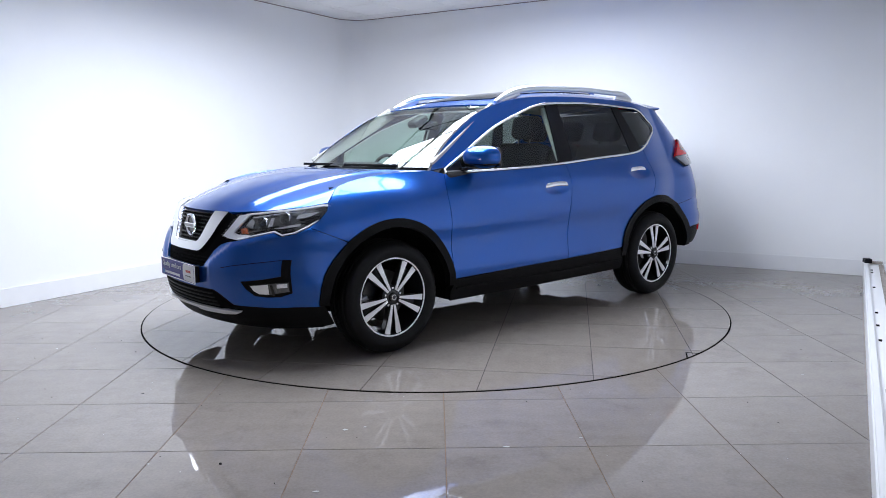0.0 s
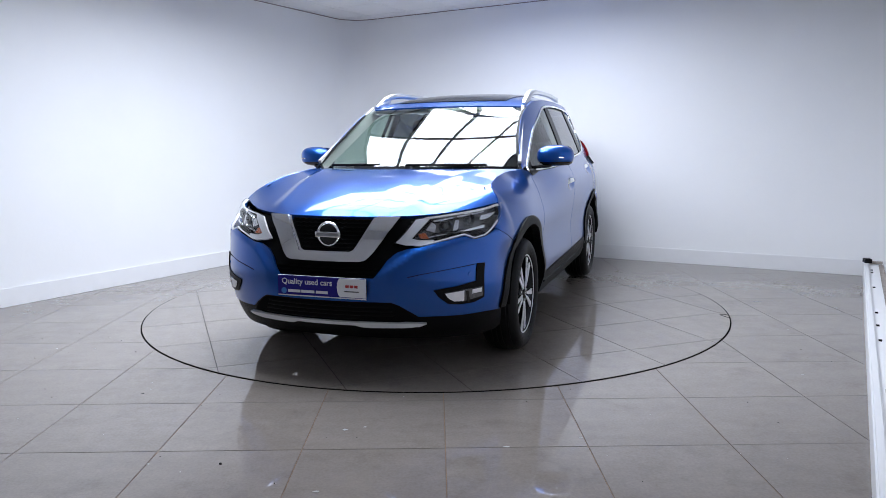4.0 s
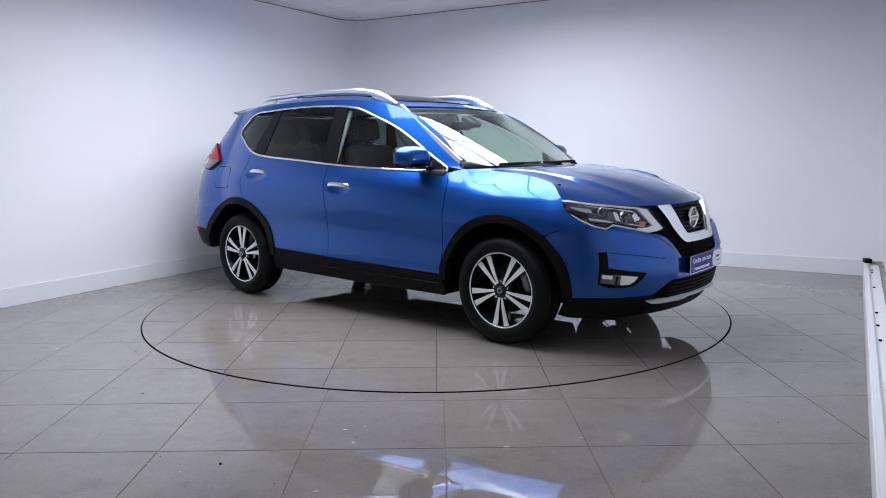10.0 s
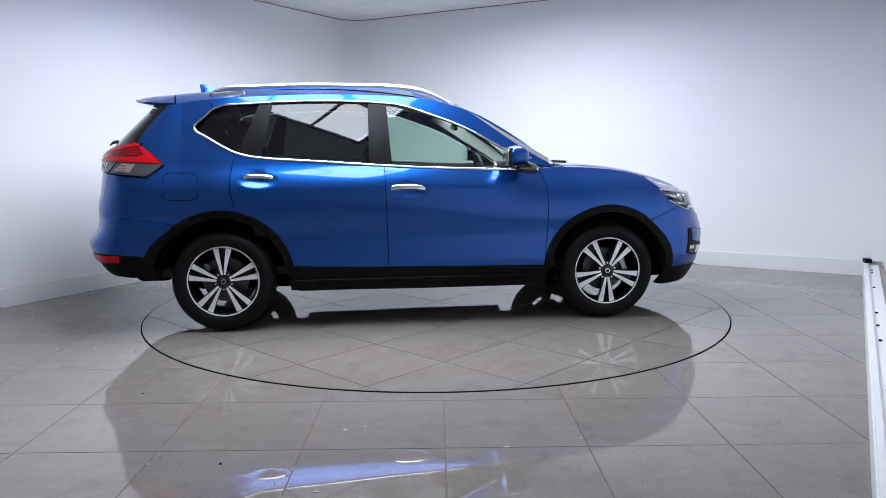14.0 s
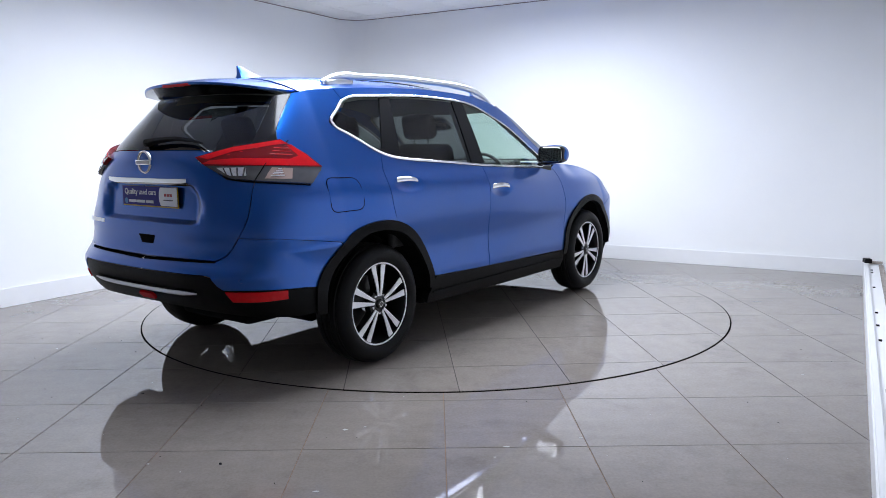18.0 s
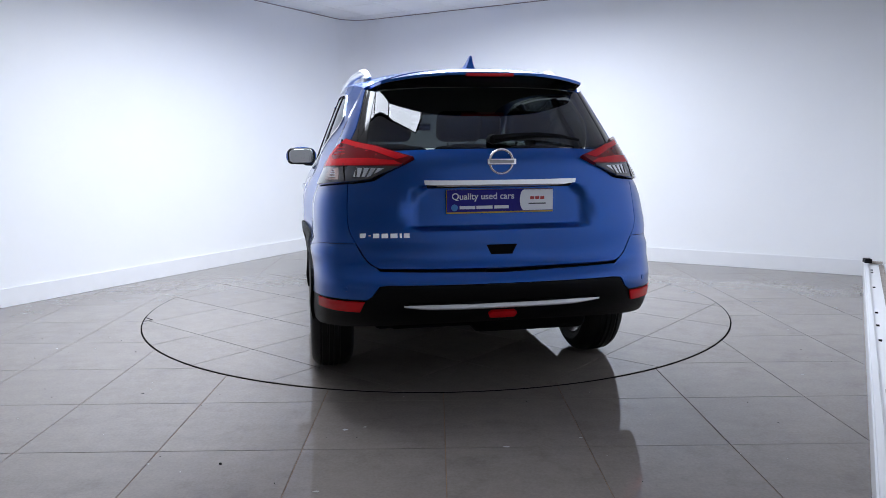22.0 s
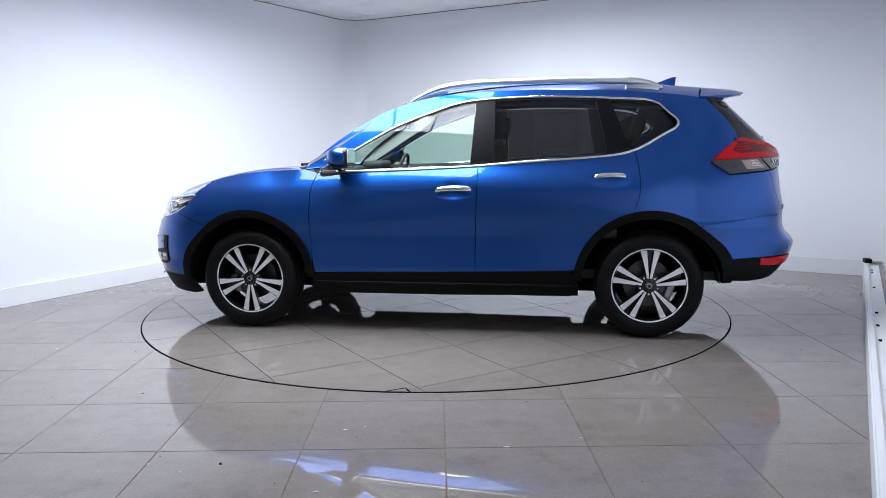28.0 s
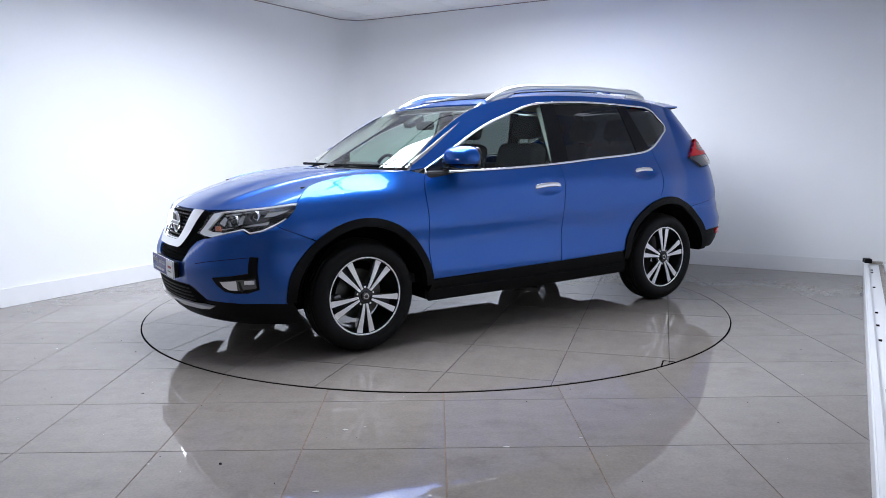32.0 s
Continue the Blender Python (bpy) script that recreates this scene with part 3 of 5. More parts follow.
def patch(name, c, e, material, parent, nu=28, nv=24, u=(-1, 1), v=(0, 1), pw=(2.0, 2.0), depth=0.012, out=0.0, label="", relief=None):
    """A panel across the car between a centre curve and an edge curve, both over v; u runs from side to side."""
    def at(uu, vv):
        cc, ee = c(vv), e(vv)
        k = abs(uu)
        dz = relief(k, vv) if relief else 0.0
        return Vector((cc[0] + (ee[0] - cc[0]) * k ** pw[0], ee[1] * uu, cc[1] + (ee[2] - cc[1]) * k ** pw[1] + dz))

    def nrm(uu, vv):
        h = 0.004
        n = (at(uu, vv + h) - at(uu, vv - h)).cross(at(uu + h, vv) - at(uu - h, vv)).normalized()
        return n if n.dot(at(uu, vv) - Vector((0, 0, 0.6))) > 0 else -n
    co, nr, faces, loops_n = [], [], [], []
    for j in range(nv + 1):
        for i in range(nu + 1):
            uu, vv = u[0] + (u[1] - u[0]) * i / nu, v[0] + (v[1] - v[0]) * j / nv
            n = nrm(uu, vv)
            co.append(at(uu, vv) + n * out)
            nr.append(n)
    idx = lambda i, j: j * (nu + 1) + i
    for j in range(nv):
        for i in range(nu):
            f = [idx(i, j), idx(i + 1, j), idx(i + 1, j + 1), idx(i, j + 1)]
            g = (co[f[1]] - co[f[0]]).cross(co[f[2]] - co[f[0]])
            if g.dot(nr[f[0]]) < 0:
                f = f[::-1]
            faces.append(f)
            loops_n += [nr[k] for k in f]
    mid_all = sum(co, Vector()) / len(co)
    rim = [(idx(i, 0), idx(i + 1, 0)) for i in range(nu)] + [(idx(i, nv), idx(i + 1, nv)) for i in range(nu)]
    rim += [(idx(0, j), idx(0, j + 1)) for j in range(nv)] + [(idx(nu, j), idx(nu, j + 1)) for j in range(nv)]
    if depth:
        for i, j in rim:
            k = len(co)
            a, d, na, nd = co[i], co[j], nr[i], nr[j]
            t = (d - a).cross(na)
            if t.dot((a + d) / 2 - mid_all) < 0:
                a, d, na, nd, t = d, a, nd, na, -t
            co += [a.copy(), d.copy(), d - nd * depth, a - na * depth]
            faces.append([k, k + 1, k + 2, k + 3] if (d - a).cross(-na).dot(t) > 0 else [k + 3, k + 2, k + 1, k])
            loops_n += [t.normalized() if t.length > 1e-9 else nr[i]] * 4
    me = bpy.data.meshes.new(name)
    me.from_pydata(co, [], faces)
    me.materials.append(material)
    me.shade_smooth()
    me.normals_split_custom_set([tuple(n) for n in loops_n])
    ob = new(name, me)
    ob.parent = parent
    if label:
        tagged(ob, label)
    return ob


def arc(cx, cz, r, a0, a1, n):
    """Points on a wheel-arch arc, angles in degrees from the front."""
    return [(cx + r * math.cos(radians(a0 + (a1 - a0) * i / (n - 1))), cz + r * math.sin(radians(a0 + (a1 - a0) * i / (n - 1)))) for i in range(n)]


# ---- the car: outlines in the side view ----
WX_F, WX_R, WZ = 1.3525, -1.3525, 0.350
ARCH_F, ARCH_R = 0.475, 0.485
WIN_TOP = spline([-1.52, -1.40, -1.25, -1.05, -0.7, -0.3, -0.1, 0.08, 0.32, 0.52, 0.75, 0.86], [1.39, 1.51, 1.545, 1.555, 1.567, 1.557, 1.533, 1.475, 1.385, 1.28, 1.15, 1.095])
WIN_LOW = spline([-1.52, -1.39, -1.26, -1.06, -0.67, -0.26, 0.12, 0.55, 0.86], [1.37, 1.295, 1.225, 1.182, 1.155, 1.125, 1.105, 1.09, 1.085])
# upper edge of the flank: hood edge, windscreen edge, roof edge, tailgate edge
EDGE_WS = curve_pts([(0.965, 1.10), (0.82, 1.235), (0.62, 1.375), (0.42, 1.485), (0.28, 1.535)], 14)
EDGE_ROOF = curve_pts([(0.28, 1.535), (0.10, 1.578), (-0.15, 1.605), (-0.6, 1.618), (-1.1, 1.605), (-1.5, 1.578), (-1.70, 1.555)], 20)
HOOD_EDGE = curve_pts([(0.965, 1.10), (1.15, 1.093), (1.40, 1.074), (1.58, 1.042), (1.70, 0.995), (1.765, 0.942)], 12)


def edge3(pts):
    acc = np.linspace(0, 1, len(pts))
    q = [body(s, z) for s, z in pts]
    fx, fy, fz = (spline(acc, [p[k] for p in q]) for k in range(3))
    return lambda v: (fx(v), fy(v), fz(v))


def centre(xs, zs):
    acc = np.linspace(0, 1, len(xs))
    fx, fz = spline(acc, xs), spline(acc, zs)
    return lambda v: (fx(v), fz(v))


E_WS, E_ROOF, E_HOOD = edge3(EDGE_WS), edge3(EDGE_ROOF), edge3(HOOD_EDGE)
C_WS = centre([1.15, 0.985, 0.79, 0.575, 0.33], [1.112, 1.205, 1.315, 1.427, 1.548])
C_ROOF = centre([0.33, 0.1, -0.2, -0.6, -1.0, -1.4, -1.74], [1.548, 1.612, 1.66, 1.688, 1.69, 1.677, 1.652])
C_HOOD = centre([1.16, 1.36, 1.58, 1.80, 1.98, 2.11, 2.19], [1.105, 1.098, 1.075, 1.035, 0.985, 0.935, 0.885])

# ---- the car: panels ----
car = thing("car", "blue metallic sport utility car standing on the turntable", "car")
MID_F, MID_R = XF + WRAP, XR - WRAP
DOOR_F = [(0.866, 1.075), (0.892, 1.01), (0.903, 0.85), (0.903, 0.70), (0.893, 0.54), (0.878, 0.408)]
DOOR_M = [(-0.243, 1.112), (-0.238, 0.91), (-0.232, 0.71), (-0.226, 0.425)]
DOOR_R = [(-1.246, 1.212), (-1.270, 1.11), (-1.277, 1.0), (-1.268, 0.91), (-1.235, 0.83)]
door_f, door_m, door_r = curve_pts(DOOR_F, 12), curve_pts(DOOR_M, 8), curve_pts(DOOR_R, 10)
GAP = 0.0025


def shift(pts, d):
    return [(s + d, z) for s, z in pts]


def belt(x0, x1, n=10, d=-0.012):
    return [(x0 + (x1 - x0) * i / (n - 1), WIN_LOW(x0 + (x1 - x0) * i / (n - 1)) + d) for i in range(n)]


gate_edge = curve_pts([(0.708, 1.079), (0.716, 0.95), (0.708, 0.86), (0.669, 0.785), (0.62, 0.716), (0.575, 0.693)], 26)


def gate_y(z):
    return float(np.interp(z, [q[1] for q in gate_edge[::-1]], [q[0] for q in gate_edge[::-1]]))


arch_f_paint = arc(WX_F, WZ, ARCH_F, 50, 168, 22)
arch_r_door = arc(WX_R, WZ, ARCH_R, 76, 14, 14)
arch_r_quarter = arc(WX_R, WZ, ARCH_R, 128, 77, 12)
arch_r_bumper = arc(WX_R, WZ, ARCH_R, 158, 129, 8)
arch_f_bumper = arc(WX_F, WZ, ARCH_F, 49, 3, 10)

front_door = shift(door_f, -GAP) + [(-0.21, 0.427)] + [(s + GAP, z) for s, z in door_m[::-1]] + belt(-0.24, 0.862)[1:-1]
rear_door = shift(door_m, -GAP) + [(-0.868, 0.447)] + arch_r_door[::-1] + shift(door_r[::-1][1:], GAP) + belt(-1.24, -0.25)[1:-1]
fender = HOOD_EDGE[:] + [X(1.768, 0.898), X(1.825, 0.845), X(1.876, 0.814), (1.71, 0.735)] + arch_f_paint + [(s + GAP, z) for s, z in door_f[-3::-1]]
win_back = curve_pts([(-1.41, 1.525), (-1.50, 1.445), (-1.545, 1.382), (-1.50, 1.352)], 8)
quarter = ([(s - GAP, z) for s, z in door_r] + arch_r_quarter[::-1] + [(-1.665, 0.748), X(-1.86, 0.775), X(-2.05, 0.80)] + [R(gate_y(0.8075) + 0.0018, 0.8075)] + [R(y + 0.0018, z) for y, z in gate_edge[::-1] if z > 0.812]
           + [R(0.75, 1.074), X(-1.83, 1.056), X(-1.715, 1.135)] + [X(-1.795, 1.215), X(-1.905, 1.290)] + curve_pts([X(-1.885, 1.345), X(-1.82, 1.43), X(-1.715, 1.545)], 6)
           + [(-1.56, 1.570), (-1.44, 1.583)] + win_back + belt(-1.48, -1.252, 8))


def handle_cuts(k):
    hx, hz = HANDLES[k]
    return ((0, hx - 0.147, hx + 0.148, 0.0142), (1, hz - 0.070, hz + 0.046, 0.0083))


for nm, poly, kw in (("front_door", front_door, {"extra": handle_cuts(0)}), ("rear_door", rear_door, {"extra": handle_cuts(1)}), ("front_wing", fender, {}), ("rear_quarter_panel", quarter, {})):
    obs = both(nm, poly, M["paint"], car, step=0.04, **kw)
    if nm == "front_door":
        doors_f = obs
    if nm == "rear_door":
        doors_r = obs
    if nm == "rear_quarter_panel":
        quarters = obs
win_line = [(x, WIN_TOP(x) + 0.012) for x in np.linspace(-1.40, 0.84, 34)]
side_frame = EDGE_WS + EDGE_ROOF[1:-4] + [(-1.437, 1.585)] + win_line
both("side_frame", side_frame, M["paint"], car, step=0.04)


def bonnet_relief(k, v):
    """Pressed lines: a raised middle between two ridges that close in towards the grille, and a shallow inner groove."""
    ridge, inner = 0.82 - 0.27 * v, 0.50 - 0.14 * v
    fade = ramp(v, 0.0, 0.12) * (1 - ramp(v, 0.82, 1.0))
    return fade * (0.006 * (1 - ramp(k, ridge - 0.045, ridge + 0.06)) - 0.003 + 0.0045 * math.exp(-((k - ridge + 0.05) / 0.05) ** 2)
                   - 0.0035 * math.exp(-((k - inner) / 0.09) ** 2))


bonnet = patch("bonnet", C_HOOD, E_HOOD, M["paint"], car, nu=72, nv=36, u=(-0.997, 0.997), v=(0.01, 1.0), pw=(2.4, 4.6), depth=0.02, relief=bonnet_relief)
roof = patch("roof", C_ROOF, E_ROOF, M["paint"], car, nu=36, nv=30, u=(-1, 1), v=(0.004, 1.0), pw=(2.0, 3.0), depth=0.015)
patch("sunroof", C_ROOF, E_ROOF, M["gloss_black"], car, nu=24, nv=20, u=(-0.69, 0.69), v=(0.11, 0.66), pw=(2.0, 3.0), depth=0.01, out=0.006,
                 label="large black glass sunroof")
windscreen = patch("windscreen", C_WS, E_WS, M["glass"], car, nu=30, nv=20, u=(-0.977, 0.977), v=(0.03, 0.985), pw=(2.0, 2.0), depth=0.0, out=-0.003,
                   label="green-tinted windscreen")
windscreen.visible_shadow = False
for u0, u1 in ((-0.998, -0.974), (0.974, 0.998)):
    patch("windscreen_trim", C_WS, E_WS, M["cladding"], car, nu=3, nv=20, u=(u0, u1), v=(0.0, 1.0), depth=0.012, out=-0.001)
patch("windscreen_band", C_WS, E_WS, M["gloss_black"], car, nu=30, nv=3, u=(-0.95, 0.95), v=(0.945, 0.992), depth=0.0, out=-0.006)
patch("cowl", lambda v: (1.145 + 0.045 * v, 1.10 + 0.002 * v), lambda v: (0.955 + 0.03 * v, E_HOOD(0)[1] * 0.985, 1.088), M["cladding"], car, nu=24, nv=4, pw=(2.0, 3.0), depth=0.02)

# bumpers, grille field and lower trims
front_bumper = across([F(0, 0.572), F(0.28, 0.572), F(0.31, 0.61), F(0.345, 0.665), F(0.385, 0.702), F(0.44, 0.722), F(0.49, 0.728), F(0.60, 0.756), F(0.70, 0.782), F(0.745, 0.763), F(0.79, 0.776), X(1.873, 0.809), (1.712, 0.731)] + arch_f_bumper
                      + [X(1.84, 0.358), F(0.79, 0.364), F(0.70, 0.362), F(0.50, 0.366), F(0.41, 0.43), F(0.37, 0.447), F(0, 0.447)])
bumper_f = skin_panel("front_bumper", front_bumper, M["paint"], car, step=0.016, label="blue painted front bumper")
grille_field = across([F(0, 0.876), F(0.36, 0.876), F(0.455, 0.866), F(0.41, 0.80), F(0.35, 0.742), F(0.48, 0.722), F(0.435, 0.715), F(0.38, 0.697), F(0.34, 0.66), F(0.305, 0.605), F(0.275, 0.567), F(0, 0.567)])
grille = skin_panel("grille", grille_field, M["dark"], car, step=0.03, out=-0.02, depth=0.02, label="black mesh front grille")
lower_front = across([F(0, 0.45), F(0.37, 0.45), F(0.41, 0.433), F(0.50, 0.364), F(0.70, 0.360), F(0.79, 0.361), X(1.84, 0.355), (1.800, 0.357), (1.735, 0.235), F(0.80, 0.222), F(0.55, 0.225), F(0.3, 0.228), F(0, 0.23)])
skirt_f = skin_panel("lower_bumper", lower_front, M["cladding"], car, step=0.035, out=-0.006, label="black plastic lower front bumper")
tailgate = across([R(0, 1.24), R(0.30, 1.24), R(0.52, 1.232), R(0.40, 1.194), R(0.53, 1.13), R(0.59, 1.094), R(0.64, 1.086), R(0.68, 1.081)] + [R(y - 0.0018, z) for y, z in gate_edge] + [R(0, 0.685)])
hollow_a, hollow_b = R(0.33, 0.95)[0], R(0.485, 0.95)[0]
hollow_cuts = ((0, hollow_b, hollow_a, 0.008), (0, 2 * MID_R - hollow_a, 2 * MID_R - hollow_b, 0.008), (1, 0.855, 0.889, 0.0065), (1, 1.058, 1.079, 0.0065))
gate = skin_panel("tailgate", tailgate, M["paint"], car, step=0.024, extra=hollow_cuts, label="blue tailgate with a number plate hollow")
rear_bumper = across([R(0, 0.665), R(0.575, 0.680)] + [R(y + 0.003, z - 0.004) for y, z in gate_edge[::-1] if 0.699 < z < 0.800] + [R(gate_y(0.8045) + 0.003, 0.8045)] + [X(-2.05, 0.7975), X(-1.86, 0.7725), (-1.668, 0.7455)] + arch_r_bumper[::-1]
                     + [(-1.815, 0.532), X(-1.93, 0.540), R(0.80, 0.550), R(0.645, 0.552), R(0.620, 0.570), R(0.588, 0.618), R(0.55, 0.624), R(0, 0.620)])
bumper_r = skin_panel("rear_bumper", rear_bumper, M["paint"], car, step=0.03, label="blue painted rear bumper")
lower_rear = across([R(0, 0.616), R(0.55, 0.620), R(0.586, 0.614), R(0.617, 0.566), R(0.642, 0.548), R(0.80, 0.546), X(-1.93, 0.536), (-1.803, 0.528), (-1.800, 0.395), X(-1.95, 0.388), R(0.70, 0.398), R(0.45, 0.41), R(0, 0.413)])
skirt_r = skin_panel("lower_rear_bumper", lower_rear, M["cladding"], car, step=0.035, out=-0.004, label="black plastic lower rear bumper")

# glass and pillars
g_front = belt(-0.185, 0.70, 12, 0.008) + [(x, WIN_TOP(x) - 0.012) for x in np.linspace(0.70, -0.215, 18)]
g_rear = belt(-1.075, -0.345, 10, 0.008) + [(x, WIN_TOP(x) - 0.012) for x in np.linspace(-0.345, -1.0, 10)]
g_quart = [(-1.232, WIN_LOW(-1.232) + 0.008), (-1.092, 1.537), (-1.25, 1.530), (-1.385, 1.508), (-1.50, 1.39), (-1.49, 1.372), (-1.38, 1.302)]
for nm, poly, mt, lab in (("front_door_glass", g_front, "side_glass", "green-tinted clear side window"), ("rear_door_glass", g_rear, "privacy", "dark privacy side window"),
                          ("quarter_glass", g_quart, "privacy", "dark privacy quarter window")):
    for ob in both(nm, poly, M[mt], car, step=0.06, out=-0.008, depth=0.0, label=lab):
        ob.visible_shadow = mt == "privacy"
b_pillar = [(-0.187, WIN_LOW(-0.187)), (-0.217, WIN_TOP(-0.217) - 0.006), (-0.343, WIN_TOP(-0.343) - 0.006), (-0.343, WIN_LOW(-0.343))]
c_pillar = [(-1.077, WIN_LOW(-1.077)), (-1.002, WIN_TOP(-1.0) - 0.006), (-1.09, WIN_TOP(-1.09) - 0.006), (-1.23, WIN_LOW(-1.23))]
m_tri = [(0.702, WIN_LOW(0.70)), (0.84, 1.092), (0.75, WIN_TOP(0.75) - 0.004), (0.702, WIN_TOP(0.702) - 0.006)]
both("centre_pillar", b_pillar, M["pillar_black"], car, out=-0.003)
both("rear_pillar", c_pillar, M["pillar_black"], car, out=-0.003)
both("mirror_triangle", m_tri, M["pillar_black"], car, out=-0.003)
rear_glass = across([R(0, 1.247), R(0.30, 1.247), R(0.50, 1.243), R(0.61, 1.266), R(0.576, 1.40), R(0.538, 1.53), R(0.3, 1.545), R(0, 1.55)])
skin_panel("rear_window", rear_glass, M["rear_privacy"], car, step=0.06, out=-0.004, depth=0.0, label="dark privacy rear window")
d_trim = [R(0.612, 1.266), R(0.68, 1.286), X(-1.908, 1.292)] + curve_pts([X(-1.888, 1.345), X(-1.823, 1.43), X(-1.718, 1.545)], 6) + [R(0.54, 1.53), R(0.578, 1.40)]
both("rear_window_trim", d_trim, M["gloss_black"], car, step=0.05, out=-0.002)


def on_skin(pts, side, out=0.0):
    co, nn = [], []
    for s, z in pts:
        p, e = body(s, z), 0.004
        n = (body(s + e, z) - body(s - e, z)).cross(body(s, z + e) - body(s, z - e)).normalized()
        if n.dot(p - Vector((min(max(p.x, -1.2), 1.2), 0, 0.75))) < 0:
            n = -n
        q = p + n * out
        co.append(Vector((q.x, q.y * side, q.z)))
        nn.append(Vector((n.x, n.y * side, n.z)))
    return co, nn


def trim(name, pts, w, h, material, parent, out=0.0, closed=False, label="", sides=(1, -1)):
    obs = []
    for sd in sides:
        co, nn = on_skin(pts, sd, out)
        prof = [(-w / 2, -0.006), (-w / 2, h * 0.6), (-w / 4, h), (w / 4, h), (w / 2, h * 0.6), (w / 2, -0.006)]
        obs.append(part(name, sweep_bm(co, nn, prof, closed), material, parent, label, smooth=50))
    return obs


trim("window_moulding", [(x, WIN_TOP(x) + 0.003) for x in np.linspace(0.845, -1.36, 46)] + curve_pts([(-1.41, 1.512), (-1.49, 1.438), (-1.528, 1.392), (-1.512, 1.362), (-1.47, 1.338)], 12)
     + belt(-1.44, 0.855, 42, -0.002), 0.0145, 0.007, M["chrome"], car, closed=True, label="chrome window moulding")

# wheel-arch and sill cladding
for cx, ro_, ri, a0, a1 in ((WX_F, ARCH_F + 0.004, 0.428, 2, 177), (WX_R, ARCH_R + 0.004, 0.435, 4, 176)):
    ring = arc(cx, WZ, ro_, a0, a1, 34) + arc(cx, WZ, ri, a1, a0, 34)
    both("wheel_arch_trim", ring, M["cladding"], car, step=0.05, out=0.012, depth=0.05)
sill = [(0.872, 0.40)] + [(x, 0.40 + (0.872 - x) * 0.0245) for x in np.linspace(0.6, -0.85, 8)] + [(-0.872, 0.40), (-0.905, 0.335), (-0.90, 0.275), (0.0, 0.262), (0.89, 0.262), (0.905, 0.33)]
both("sill_trim", sill, M["cladding"], car, step=0.06, out=0.006, depth=0.05)
trim("sill_strip", [(x, 0.345) for x in np.linspace(0.86, -0.87, 14)], 0.012, 0.012, M["cladding"], car, out=0.004)

# inner structure that shows in the gaps and under the car
for sd in (1, -1):
    b = bmesh.new()
    cols = np.linspace(-2.45, 2.48, 100)
    rows = np.linspace(0.27, 1.07, 17)
    vs = {}
    for i, s in enumerate(cols):
        for j, z in enumerate(rows):
            p = body(s, z)
            vs[i, j] = b.verts.new((p.x * 0.985, (p.y - 0.035) * sd, z))
    for i in range(99):
        for j in range(16):
            cs, cz = (cols[i] + cols[i + 1]) / 2, (rows[j] + rows[j + 1]) / 2
            top = 0.86 if cs > 1.72 else 1.0 if cs > 0.86 else 1.04
            if cz > top or (cs < -1.75 and cz < 0.46) or min(math.hypot(cs - WX_F, cz - WZ), math.hypot(cs - WX_R, cz - WZ)) < 0.505:
                continue
            b.faces.new((vs[i, j], vs[i + 1, j], vs[i + 1, j + 1], vs[i, j + 1]))
    bmesh.ops.delete(b, geom=[v for v in b.verts if not v.link_faces], context="VERTS")
    part("inner_shell", b, M["dark"], car)
b = box_bm(3.6, 1.10, 0.12, Matrix.Translation((0.20, 0, 0.30)), 0.03)
box_bm(1.75, 1.62, 0.10, Matrix.Translation((0, 0, 0.30)), 0.03, bm=b)
box_bm(0.60, 1.15, 0.08, Matrix.Translation((-1.85, 0, 0.455)), 0.03, bm=b)
box_bm(0.35, 0.9, 0.06, Matrix.Translation((1.93, 0, 0.275)), 0.02, bm=b)
part("underbody", b, M["dark"], car, "dark underbody")
part("silencer", box_bm(0.26, 0.62, 0.15, Matrix.Translation((-1.90, -0.22, 0.375)), 0.05, 3), M["dark"], car, smooth=50)
part("spare_well", box_bm(0.40, 0.50, 0.14, Matrix.Translation((-1.80, 0.28, 0.40)), 0.05, 3), M["dark"], car, smooth=50)
for cx in (WX_F, WX_R):
    for sd in (1, -1):
        b = bmesh.new()
        r0 = [b.verts.new((x, 0.89 * sd, z)) for x, z in arc(cx, WZ, 0.432, 3, 177, 26)]
        r1 = [b.verts.new((x, 0.58 * sd, z)) for x, z in arc(cx, WZ, 0.432, 3, 177, 26)]
        for i in range(25):
            b.faces.new((r0[i], r0[i + 1], r1[i + 1], r1[i]))
        b.faces.new(r1)
        part("arch_liner", b, M["dark"], car)
for cx in (WX_F, WX_R):
    part("axle", lathe_bm([(0.018, -0.78), (0.018, 0.78)], 12, m=Matrix.Translation((cx, 0, WZ)) @ Matrix.Rotation(radians(90), 4, "X")), M["dark"], car)


